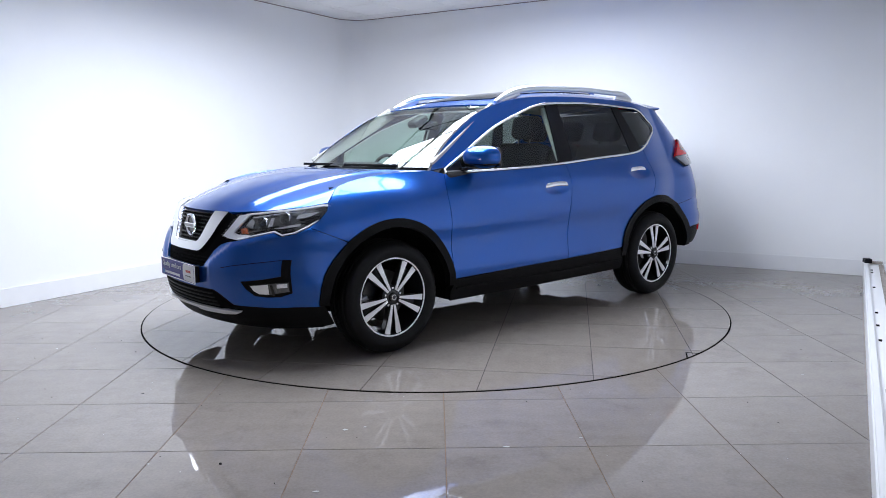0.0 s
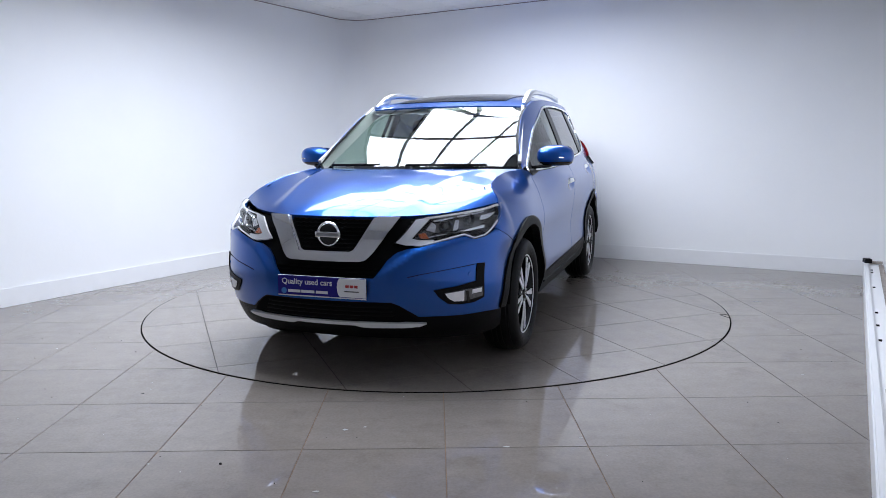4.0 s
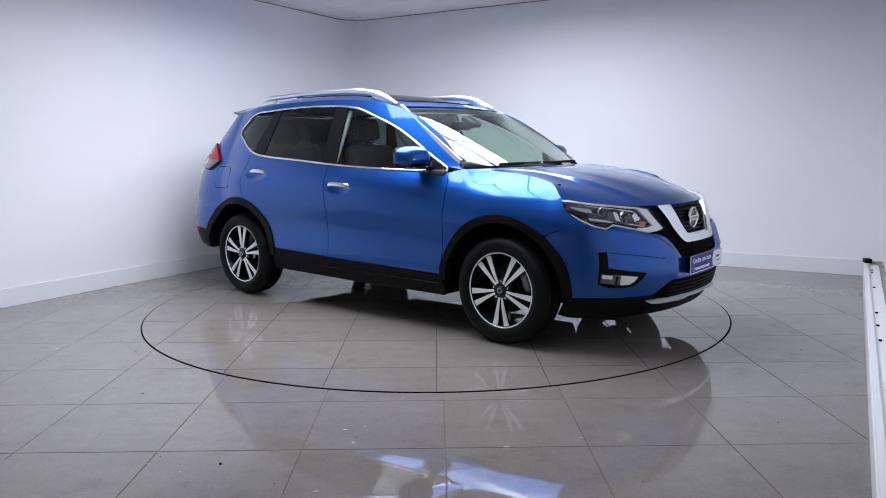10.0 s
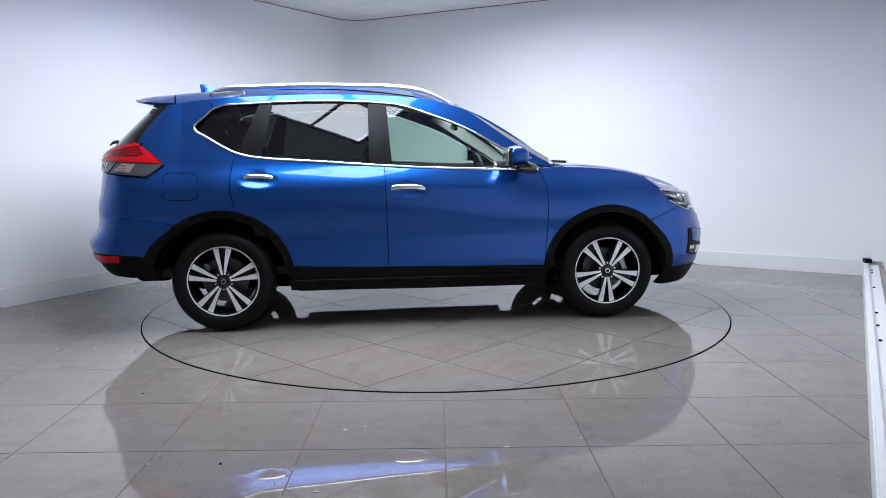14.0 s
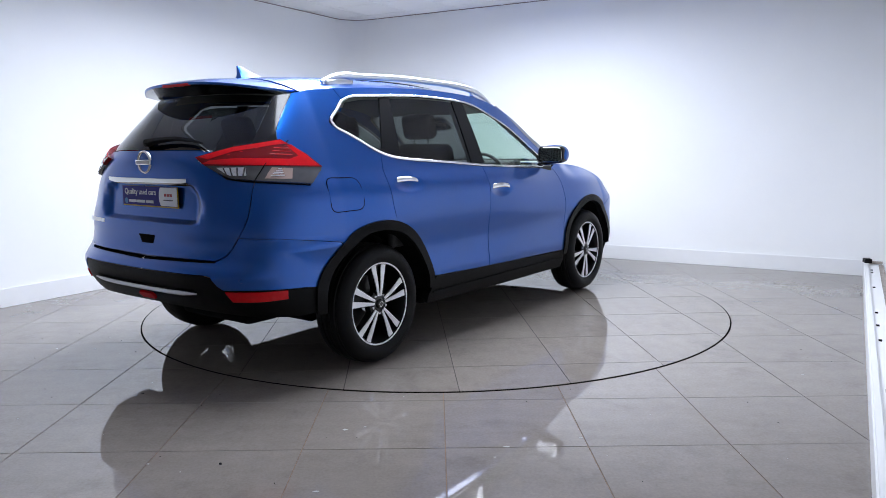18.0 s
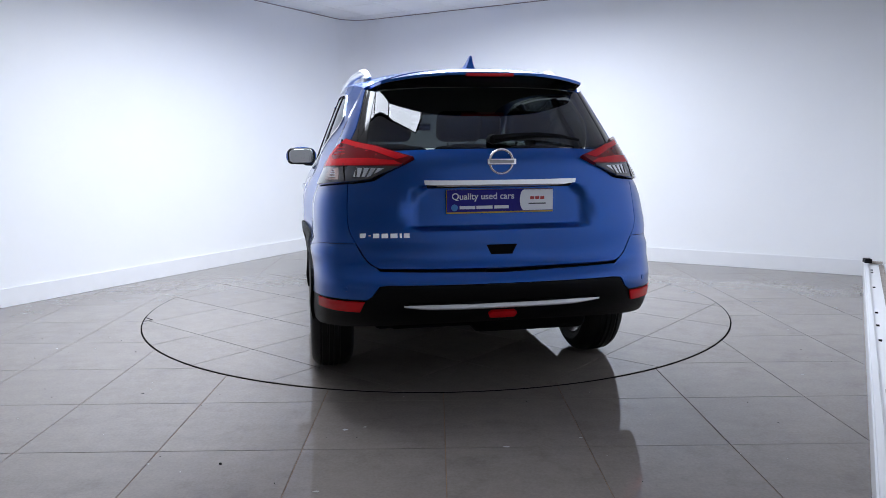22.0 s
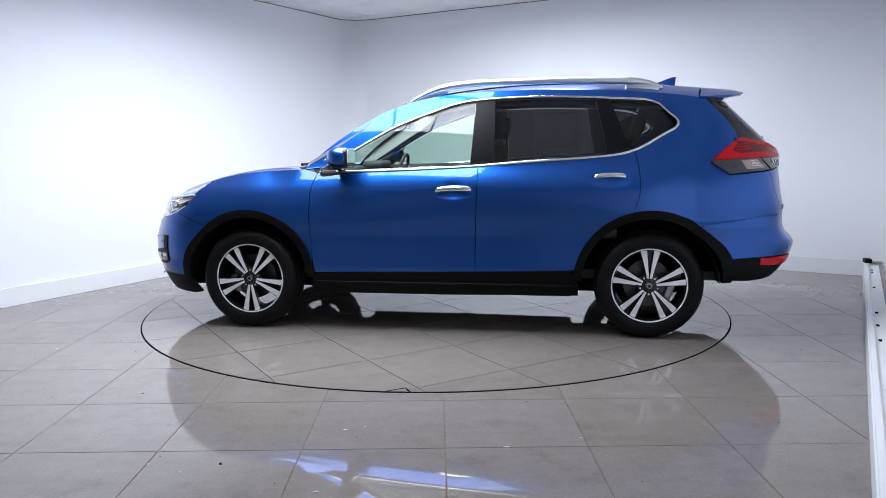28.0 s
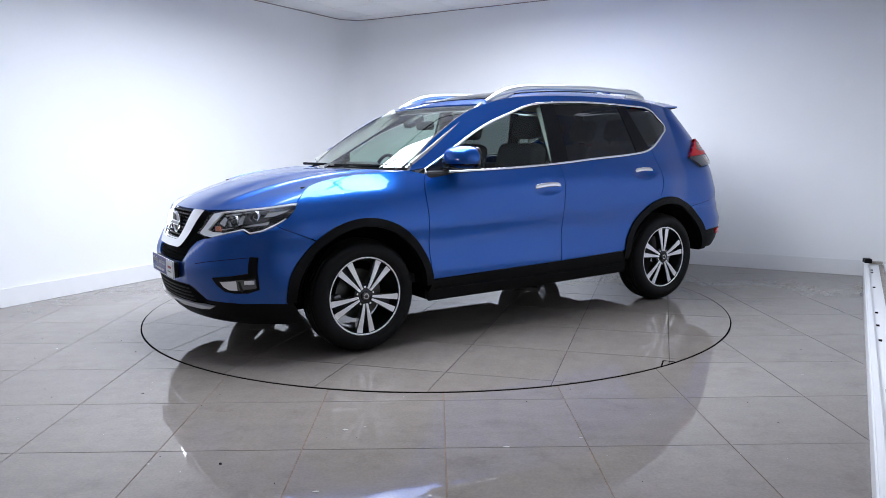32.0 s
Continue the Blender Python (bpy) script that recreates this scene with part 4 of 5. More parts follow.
# ---- wheels ----
def wheel(x, sd, turn):
    """A wheel with its tyre; local z points away from the car."""
    m = Matrix.Translation((x, 0.8775 * sd, WZ)) @ Matrix.Rotation(radians(-90 * sd), 4, "X") @ Matrix.Rotation(radians(turn), 4, "Z")
    barrel = [(0.236, -0.02), (0.245, -0.012), (0.245, -0.004), (0.238, 0.0), (0.232, -0.003), (0.226, -0.02), (0.215, -0.05), (0.208, -0.10), (0.212, -0.185), (0.235, -0.195), (0.235, -0.19), (0.225, -0.10), (0.225, -0.05)]
    w = part("wheel", lathe_bm(barrel, 64, True), M["alloy_dark"], car, "dark alloy wheel with machined silver spokes", smooth=40)
    w.matrix_local = m
    lip = [(0.2455, -0.010), (0.2465, -0.003), (0.241, 0.001), (0.234, 0.0005), (0.232, -0.005), (0.240, -0.012)]
    part("rim_lip", lathe_bm(lip, 72, True), M["alloy"], w, smooth=40)
    tyre = [(0.237, -0.015), (0.245, 0.006), (0.262, 0.017), (0.285, 0.021), (0.308, 0.016), (0.326, 0.004), (0.337, -0.012), (0.3425, -0.024), (0.3395, -0.028), (0.3395, -0.034), (0.346, -0.040), (0.3485, -0.066),
            (0.342, -0.067), (0.342, -0.074), (0.349, -0.075), (0.350, -0.094), (0.343, -0.095), (0.343, -0.103), (0.350, -0.104), (0.349, -0.125), (0.342, -0.126), (0.342, -0.133), (0.3485, -0.134), (0.346, -0.160), (0.337, -0.185),
            (0.31, -0.205), (0.28, -0.212), (0.24, -0.195)]
    part("tyre", lathe_bm(tyre, 72, True), M["rubber"], w, smooth=35)
    for k in range(5):
        for sg in (1, -1):
            b = bmesh.new()
            a = 2 * math.pi * k / 5
            rows = []
            # tapered spoke: narrow by the hub, wide at the rim, splayed from its twin
            for r, off, hw, z in ((0.046, 0.0090, 0.0066, -0.004), (0.10, 0.0180, 0.0100, -0.0035), (0.16, 0.0295, 0.0142, -0.006), (0.205, 0.0385, 0.0178, -0.010), (0.236, 0.0450, 0.0203, -0.008)):
                rows.append([(r, sg * off - hw, z), (r, sg * off + hw, z)])
            top = [[b.verts.new(p) for p in row] for row in rows]
            low = [[b.verts.new((p[0], p[1], p[2] - 0.006)) for p in row] for row in rows]
            for i in range(4):
                b.faces.new((top[i][0], top[i + 1][0], top[i + 1][1], top[i][1]))
                b.faces.new((top[i][0], low[i][0], low[i + 1][0], top[i + 1][0]))
                b.faces.new((top[i][1], top[i + 1][1], low[i + 1][1], low[i][1]))
            bmesh.ops.recalc_face_normals(b, faces=b.faces)
            bmesh.ops.transform(b, matrix=Matrix.Rotation(a, 4, "Z"), verts=b.verts)
            part("spoke", b, M["alloy"], w)
        b = bmesh.new()
        rows = [(0.04, 0.022, -0.012), (0.10, 0.034, -0.012), (0.16, 0.050, -0.014), (0.205, 0.063, -0.018), (0.236, 0.072, -0.018)]
        top = [[b.verts.new((r, s * hw, z)) for s in (-1, 1)] for r, hw, z in rows]
        low = [[b.verts.new((r, s * hw * 0.85, z - 0.045)) for s in (-1, 1)] for r, hw, z in rows]
        # the web between twins lies deep, so that the pair reads as two spokes
        for i in range(4):
            b.faces.new((low[i][0], low[i + 1][0], low[i + 1][1], low[i][1]))
            b.faces.new((top[i][0], low[i][0], low[i + 1][0], top[i + 1][0]))
            b.faces.new((top[i][1], top[i + 1][1], low[i + 1][1], low[i][1]))
        bmesh.ops.recalc_face_normals(b, faces=b.faces)
        bmesh.ops.transform(b, matrix=Matrix.Rotation(2 * math.pi * k / 5, 4, "Z"), verts=b.verts)
        part("spoke_web", b, M["alloy_dark"], w)
        a = 2 * math.pi * (k + 0.5) / 5
        part("wheel_nut", lathe_bm([(0.0, -0.006), (0.007, -0.006), (0.009, -0.010), (0.009, -0.03)], 6, m=Matrix.Translation((0.057 * math.cos(a), 0.057 * math.sin(a), 0))), M["satin"], w)
    part("hub", lathe_bm([(0.0, -0.010), (0.06, -0.012), (0.072, -0.02), (0.075, -0.06)], 30), M["alloy_dark"], w, smooth=40)
    part("centre_cap", lathe_bm([(0.0, 0.004), (0.020, 0.003), (0.027, -0.001), (0.029, -0.012)], 28), M["gloss_black"], w, smooth=60)
    part("cap_emblem", lathe_bm([(0.013, 0.0045), (0.017, 0.0045), (0.017, 0.0055), (0.013, 0.0055)], 24, True), M["chrome"], w)
    part("brake_disc", lathe_bm([(0.06, -0.10), (0.155, -0.10), (0.155, -0.122), (0.06, -0.122)], 40, True), M["disc"], w)
    part("brake_caliper", box_bm(0.05, 0.13, 0.06, Matrix.Rotation(radians(-turn + (20 if x > 0 else 160)), 4, "Z") @ Matrix.Translation((0.145, 0, -0.105)), 0.01), M["steel"], w)


wheel(WX_F, 1, 18)
wheel(WX_R, 1, -19)
wheel(WX_F, -1, 54)
wheel(WX_R, -1, 18)

# ---- lamps ----
hl_outline = [X(1.722, 0.936), X(1.785, 0.936), F(0.77, 0.924), F(0.674, 0.908), F(0.57, 0.895), F(0.455, 0.876), F(0.41, 0.80), F(0.368, 0.752), F(0.42, 0.738), F(0.49, 0.733), F(0.60, 0.761), F(0.70, 0.787), F(0.745, 0.768), F(0.79, 0.781), X(1.876, 0.818), X(1.822, 0.850), X(1.768, 0.90)]
for sd in (1, -1):
    hl = skin_panel("headlamp", hl_outline, M["lamp_housing"], car, side=sd, step=0.03, out=-0.042, depth=0.0, label="clear headlamp with chrome surround")
    lens = skin_panel("lens", hl_outline, M["lens"], hl, side=sd, step=0.03, out=0.007, depth=0.0)
    lens.visible_shadow = False
    for poly, mt, out, nm in (
            ([F(0.465, 0.872), F(0.418, 0.80), F(0.376, 0.754), F(0.425, 0.742), F(0.50, 0.739), F(0.560, 0.757), F(0.565, 0.768), F(0.490, 0.766), F(0.455, 0.776), F(0.485, 0.812), F(0.535, 0.884)], "silver_paint", -0.004, "daylight_blade"),
            # silver strip put in for the roof light's glint along the lower edge
            ([F(0.52, 0.741), F(0.60, 0.763), F(0.70, 0.789), F(0.745, 0.770), F(0.79, 0.783), X(1.876, 0.820), X(1.825, 0.850), X(1.830, 0.852), X(1.879, 0.825), F(0.787, 0.789), F(0.745, 0.776), F(0.70, 0.795), F(0.60, 0.769), F(0.52, 0.747)], "silver_paint", -0.001, "lower_trim"),
            ([X(1.725, 0.934), X(1.785, 0.934), F(0.77, 0.921), F(0.674, 0.905), F(0.51, 0.882), F(0.51, 0.876), F(0.674, 0.898), F(0.77, 0.912), X(1.785, 0.924), X(1.745, 0.922)], "silver_paint", -0.002, "upper_trim"),
            ([F(0.54, 0.775), F(0.50, 0.775), F(0.485, 0.80), F(0.52, 0.805)], "amber", -0.022, "indicator")):
        skin_panel(nm, poly, M[mt], hl, side=sd, step=0.05, out=out, depth=0.012)
    for yy, zz, rr in ((0.612, 0.832, 0.036), (0.715, 0.862, 0.034)):
        # a round lamp: chrome bowl, dark ring and a glass dome
        p = body(*F(yy, zz))
        n = Vector((0.90, 0.42 * sd, 0.08)).normalized()
        q = Vector((p.x, p.y * sd, p.z)) - n * 0.024
        at = Matrix.Translation(q) @ n.to_track_quat("Z", "Y").to_matrix().to_4x4()
        part("reflector_bowl", lathe_bm([(rr * 0.62, -0.022), (rr * 0.80, -0.012), (rr * 0.96, 0.002), (rr, 0.006), (rr * 1.03, 0.003), (rr, -0.012)], 28, m=at), M["silverlamp"], hl, smooth=50)
        part("lamp_dome", lathe_bm([(0.0, 0.008), (rr * 0.25, 0.006), (rr * 0.45, 0.0), (rr * 0.60, -0.010), (rr * 0.62, -0.020)], 24, m=at), M["lens_glass"], hl, smooth=80)
    for poly, mt, out, nm in (
            ([F(0.520, 0.820), F(0.566, 0.806), F(0.570, 0.846), F(0.545, 0.862)], "silverlamp", -0.020, "reflector_leaf"),
            ([F(0.655, 0.868), F(0.672, 0.872), F(0.676, 0.820), F(0.652, 0.812)], "silverlamp", -0.018, "reflector_leaf"),
            ([F(0.555, 0.862), F(0.648, 0.880), F(0.640, 0.886), F(0.552, 0.871)], "silverlamp", -0.016, "reflector_leaf"),
            ([F(0.660, 0.884), F(0.775, 0.904), F(0.775, 0.911), F(0.660, 0.892)], "silverlamp", -0.016, "reflector_leaf"),
            ([F(0.765, 0.862), F(0.80, 0.870), X(1.80, 0.900), F(0.79, 0.893), F(0.765, 0.886)], "silverlamp", -0.014, "reflector_leaf"),
            ([F(0.545, 0.792), F(0.650, 0.800), F(0.690, 0.812), F(0.640, 0.806), F(0.548, 0.802)], "gloss_black", -0.014, "lamp_shelf"),
            ([F(0.700, 0.806), F(0.790, 0.824), F(0.790, 0.838), F(0.715, 0.818)], "silverlamp", -0.018, "reflector_leaf")):
        skin_panel(nm, poly, M[mt], hl, side=sd, step=0.03, out=out, depth=0.006)
    for k in range(4):
        yy = 0.52 + 0.055 * k
        skin_panel("reflector_fin", [F(yy, 0.778 + 0.010 * k), F(yy + 0.05, 0.786 + 0.010 * k), F(yy + 0.05, 0.790 + 0.010 * k), F(yy, 0.782 + 0.010 * k)], M["silverlamp"], hl, side=sd, out=-0.024, depth=0.01)
    # fog lamp in its black bezel, with the tall outer vent
    bez = [F(0.787, 0.636), F(0.757, 0.638), F(0.757, 0.545), F(0.68, 0.526), F(0.575, 0.510), F(0.60, 0.47), F(0.64, 0.432), F(0.69, 0.425), F(0.75, 0.428), F(0.792, 0.45)]
    skin_panel("fog_lamp_bezel", bez, M["cladding"], bumper_f, side=sd, step=0.04, out=0.006, depth=0.02)
    fl = skin_panel("fog_lamp", [F(0.783, 0.512), F(0.70, 0.505), F(0.622, 0.494), F(0.640, 0.462), F(0.665, 0.443), F(0.70, 0.441), F(0.783, 0.460)], M["lamp_housing"], car, side=sd, step=0.03, out=0.009, depth=0.02, label="clear fog lamp with silver reflector")
    skin_panel("reflector", [F(0.708, 0.501), F(0.626, 0.491), F(0.643, 0.462), F(0.667, 0.446), F(0.708, 0.445)], M["alloy"], fl, side=sd, step=0.03, out=0.0112, depth=0.004)
    skin_panel("reflector", [F(0.778, 0.506), F(0.742, 0.502), F(0.742, 0.480), F(0.778, 0.484)], M["alloy"], fl, side=sd, step=0.03, out=0.0112, depth=0.004)
    skin_panel("divider", [F(0.725, 0.498), F(0.715, 0.497), F(0.722, 0.437), F(0.732, 0.439)], M["gloss_black"], fl, side=sd, out=0.0115, depth=0.004)
    skin_panel("bulb", [F(0.755, 0.487), F(0.735, 0.485), F(0.738, 0.455), F(0.757, 0.457)], M["lens"], fl, side=sd, out=0.013, depth=0.006)
    # thin dark strip laid along the bumper's step in place of its shade
    trim("bumper_crease", [F(0.752, 0.634), F(0.70, 0.626), F(0.60, 0.610), F(0.52, 0.597), F(0.45, 0.582)], 0.0035, 0.0010, M["dark"], bumper_f, out=0.0025, sides=(sd,))
    p = body(*F(0.73, 0.585))
    part("parking_sensor", lathe_bm([(0, 0.002), (0.010, 0.002), (0.012, -0.002)], 16, m=Matrix.Translation((p.x, p.y * sd, p.z)) @ Vector((0.6, 0.8 * sd, 0)).to_track_quat("Z", "Y").to_matrix().to_4x4()), M["paint"], bumper_f, smooth=40)

# grille: chrome U, honeycomb bars, emblem
chrome_u = across([F(0, 0.692), F(0.14, 0.693), F(0.165, 0.70), F(0.215, 0.79), F(0.264, 0.882), F(0.388, 0.882), F(0.33, 0.80), F(0.262, 0.69), F(0.235, 0.662), F(0.205, 0.652), F(0, 0.650)])
skin_panel("grille_surround", chrome_u, M["chrome"], grille, step=0.025, out=0.014, depth=0.035, label="broad chrome U-shaped surround")
skin_panel("surround_edge", across([F(0, 0.702), F(0.135, 0.703), F(0.155, 0.712), F(0.205, 0.80), F(0.249, 0.880), F(0.263, 0.880), F(0.214, 0.79), F(0.163, 0.70), F(0.138, 0.694), F(0, 0.694)]), M["satin"], grille, step=0.025, out=0.004, depth=0.02)
for j in range(9):
    z = 0.705 + j * 0.021
    w = 0.145 + (z - 0.70) * 0.50
    pts = [F(abs(y), z) if y >= 0 else (2 * MID_F - F(-y, z)[0], z) for y in np.linspace(w, -w, 25)]
    pts = [(s, z + 0.004 * (1 if i % 2 else -1)) for i, (s, z) in enumerate(pts)]
    trim("grille_bar", pts, 0.006, 0.010, M["gloss_black"], grille, out=-0.018, sides=(1,))
for k in range(3):
    z = 0.585 + 0.02 * k
    pts = [F(abs(y), z) if y >= 0 else (2 * MID_F - F(-y, z)[0], z) for y in np.linspace(0.28 + 0.02 * k, -0.28 - 0.02 * k, 15)]
    trim("grille_bar", pts, 0.007, 0.008, M["dark"], grille, out=-0.018, sides=(1,))


def emblem(parent, m, r):
    """A plain chrome ring with a bar across."""
    part("emblem_ring", lathe_bm([(r * 0.78, 0), (r * 0.80, 0.010), (r * 0.9, 0.014), (r, 0.010), (r * 1.02, 0)], 44, m=m), M["chrome"], parent, smooth=60)
    part("emblem_bar", box_bm(r * 2.25, r * 0.46, 0.016, m @ Matrix.Translation((0, 0, 0.008)), 0.004), M["chrome"], parent, smooth=40)
    part("emblem_inlay", box_bm(r * 1.9, r * 0.26, 0.003, m @ Matrix.Translation((0, 0, 0.0165))), M["steel"], parent)


def face_front(y, z, out):
    p = body(*F(abs(y), z))
    return Matrix.Translation((p.x + out, y, z)) @ Matrix(((0, 0, 1, 0), (1, 0, 0, 0), (0, 1, 0, 0), (0, 0, 0, 1)))


def face_rear(y, z, x):
    return Matrix.Translation((x, y, z)) @ Matrix(((0, 0, -1, 0), (-1, 0, 0, 0), (0, 1, 0, 0), (0, 0, 0, 1)))


emblem(grille, face_front(0, 0.79, -0.002), 0.068)
part("emblem_disc", lathe_bm([(0, 0.0), (0.054, 0.0), (0.054, 0.004), (0, 0.004)], 32, m=face_front(0, 0.79, -0.004)), M["gloss_black"], grille)
emblem(gate, face_rear(0, 1.18, -2.245), 0.062)

# lower intake slats and silver skid strip
# flat dark sheet standing in for the shade deep inside the intake
skin_panel("intake_recess", across([F(0, 0.442), F(0.36, 0.442), F(0.40, 0.428), F(0.47, 0.372), F(0.49, 0.345), F(0.40, 0.336), F(0, 0.338)]), M["dark"], skirt_f, step=0.04, out=0.002, depth=0.0)
for k in range(4):
    z = 0.352 + 0.023 * k
    w = 0.36 + (0.42 - z) * 0.5
    pts = [F(abs(y), z) if y >= 0 else (2 * MID_F - F(-y, z)[0], z) for y in np.linspace(w, -w, 19)]
    trim("intake_slat", pts, 0.010, 0.005, M["cladding"], skirt_f, out=-0.001, sides=(1,))
strip = across([F(0, 0.338), F(0.30, 0.338), F(0.44, 0.335), F(0.535, 0.330), F(0.50, 0.317), F(0.43, 0.311), F(0.25, 0.310), F(0.20, 0.312), F(0.17, 0.321), F(0, 0.321)])
skin_panel("silver_skid_strip", strip, M["silver_paint"], skirt_f, step=0.04, out=0.016, depth=0.022, label="silver skid strip")
strip_r = across([R(0, 0.532), R(0.30, 0.532), R(0.455, 0.535), R(0.43, 0.518), R(0.395, 0.502), R(0.20, 0.502), R(0.17, 0.512), R(0, 0.513)])
skin_panel("skid_strip_backing", strip_r, M["cladding"], skirt_r, step=0.04, out=0.006, depth=0.02)
co = []
for y in np.linspace(-0.475, 0.475, 25):
    p = body(*R(abs(y), 0.518))
    co.append(Vector((p.x - 0.010, y, 0.512 + 0.008 * (abs(y) / 0.45) ** 3)))
part("silver_skid_strip", sweep_bm(co, [Vector((-0.93, 0, 0.36))] * 25, [(-0.0105, -0.02), (-0.0105, 0.004), (-0.007, 0.008), (0.007, 0.008), (0.0105, 0.004), (0.0105, -0.02)],
                                   scale=[0.35 + 0.65 * min(i, 24 - i, 3) / 3 for i in range(25)]), M["silver_paint"], skirt_r, "silver skid strip", smooth=40)
skin_panel("rear_fog_lamp", across([R(0, 0.480), R(0.055, 0.480), R(0.07, 0.467), R(0.06, 0.448), R(0, 0.446)]), M["red"], skirt_r, step=0.03, out=0.010, depth=0.02)
for sd in (1, -1):
    skin_panel("rear_reflector", [R(0.652, 0.541), R(0.79, 0.540), X(-2.03, 0.537), X(-2.03, 0.494), R(0.79, 0.490), R(0.672, 0.490)], M["red"], skirt_r, side=sd, step=0.04, out=0.004, depth=0.015)
    p = body(*R(0.735, 0.60))
    part("parking_sensor", lathe_bm([(0, 0.002), (0.010, 0.002), (0.012, -0.002)], 16, m=Matrix.Translation((p.x, p.y * sd, p.z)) @ Vector((-0.8, 0.6 * sd, 0)).to_track_quat("Z", "Y").to_matrix().to_4x4()), M["paint"], bumper_r, smooth=40)
    # tail lamp: red upper lens, smoked lower lens, split by the tailgate gap
    split = [R(0.475, 1.158), R(0.60, 1.156), X(-1.95, 1.150), X(-1.724, 1.140)]
    upper = [R(0.405, 1.197), R(0.561, 1.247), R(0.68, 1.284), X(-1.902, 1.286), X(-1.798, 1.213), X(-1.720, 1.144)] + [split[3], split[2], split[1], split[0]]
    lower = [split[0], split[1], split[2], split[3], X(-1.735, 1.124), X(-1.826, 1.060), R(0.75, 1.078), R(0.69, 1.086), R(0.60, 1.099), R(0.535, 1.132)]
    tl = skin_panel("tail_lamp", upper, M["darkred"], car, side=sd, step=0.03, out=0.022, depth=0.042, label="red and smoked wraparound tail lamp")
    skin_panel("smoked_lens", lower, M["smoke"], tl, side=sd, step=0.03, out=0.020, depth=0.04)
    skin_panel("upper_light_band", [R(0.425, 1.199), R(0.561, 1.243), R(0.68, 1.280), X(-1.902, 1.281), X(-1.872, 1.262), R(0.685, 1.256), R(0.575, 1.222), R(0.480, 1.186)], M["red"], tl, side=sd, step=0.03, out=0.0235, depth=0.002)
    skin_panel("lower_light_band", [R(0.455, 1.166), R(0.60, 1.160), X(-1.95, 1.154), X(-1.735, 1.147), X(-1.795, 1.205), X(-1.860, 1.257), X(-1.885, 1.254), X(-1.845, 1.200), X(-1.90, 1.184), R(0.70, 1.188), R(0.60, 1.190), R(0.49, 1.181)],
               M["red"], tl, side=sd, step=0.03, out=0.0235, depth=0.002)
    for z0, y0 in ((1.206, 0.56), (1.222, 0.60), (1.238, 0.64)):
        trim("light_guide", [R(y0, z0), R(0.70, z0 + 0.003), X(-1.95, z0 + 0.002), X(-1.875, z0)], 0.0045, 0.0015, M["red"], tl, out=0.0225, sides=(sd,))
    skin_panel("reversing_lamp", [R(0.535, 1.148), R(0.655, 1.147), R(0.672, 1.104), R(0.605, 1.108)], M["silverlamp"], tl, side=sd, step=0.02, out=0.0215, depth=0.003)
    skin_panel("indicator", [R(0.728, 1.146), X(-1.97, 1.143), X(-1.90, 1.139), X(-1.93, 1.084), R(0.735, 1.090)], M["amber_lens"], tl, side=sd, step=0.02, out=0.0215, depth=0.003)
    for k in range(4):
        z1 = 1.098 + 0.012 * k
        skin_panel("lamp_facet", [R(0.745, z1), X(-1.96, z1), X(-1.96, z1 + 0.005), R(0.745, z1 + 0.005)], M["silverlamp"], tl, side=sd, step=0.03, out=0.0245, depth=0.002)
        skin_panel("lamp_rib", [R(0.565 + 0.028 * k, 1.146), R(0.571 + 0.028 * k, 1.146), R(0.599 + 0.021 * k, 1.106), R(0.594 + 0.021 * k, 1.106)], M["smoke"], tl, side=sd, step=0.03, out=0.0235, depth=0.002)
    trim("lamp_seam", [R(0.700, 1.28), R(0.706, 1.16), R(0.708, 1.085)], 0.005, 0.002, M["gap"], tl, out=0.022, sides=(sd,))

# ---- fittings ----
for sd, dr, df in zip((1, -1), doors_r, doors_f):
    for door, s0, zc in ((df, *HANDLES[0]), (dr, *HANDLES[1])):
        pts = [(s0 - 0.128 + 0.256 * i / 14, zc + 0.008 + 0.005 * math.sin(math.pi * i / 14) - 0.008 * (i / 14)) for i in range(15)]
        co, nn = on_skin([(s0 + (p[0] - s0) * 1.0, zc + 0.05) for p in pts], sd, 0.0)
        co = [Vector((c.x, c.y + 0.006 * sd, p[1])) for c, p in zip(co, pts)]
        for i, k in enumerate((-0.010, 0.0, 0.007, 0.011, 0.013, 0.014, 0.015, 0.015, 0.015, 0.014, 0.013, 0.011, 0.007, 0.0, -0.010)):
            co[i] = co[i] + nn[i] * k
        prof = [(0.0175 * math.cos(a), 0.009 * math.sin(a)) for a in np.linspace(0, 2 * math.pi, 14, endpoint=False)]
        part("door_handle", sweep_bm(co, nn, prof, scale=[0.75] + [1.0] * 13 + [0.7]), M["chrome"], door, "chrome pull handle", smooth=60)
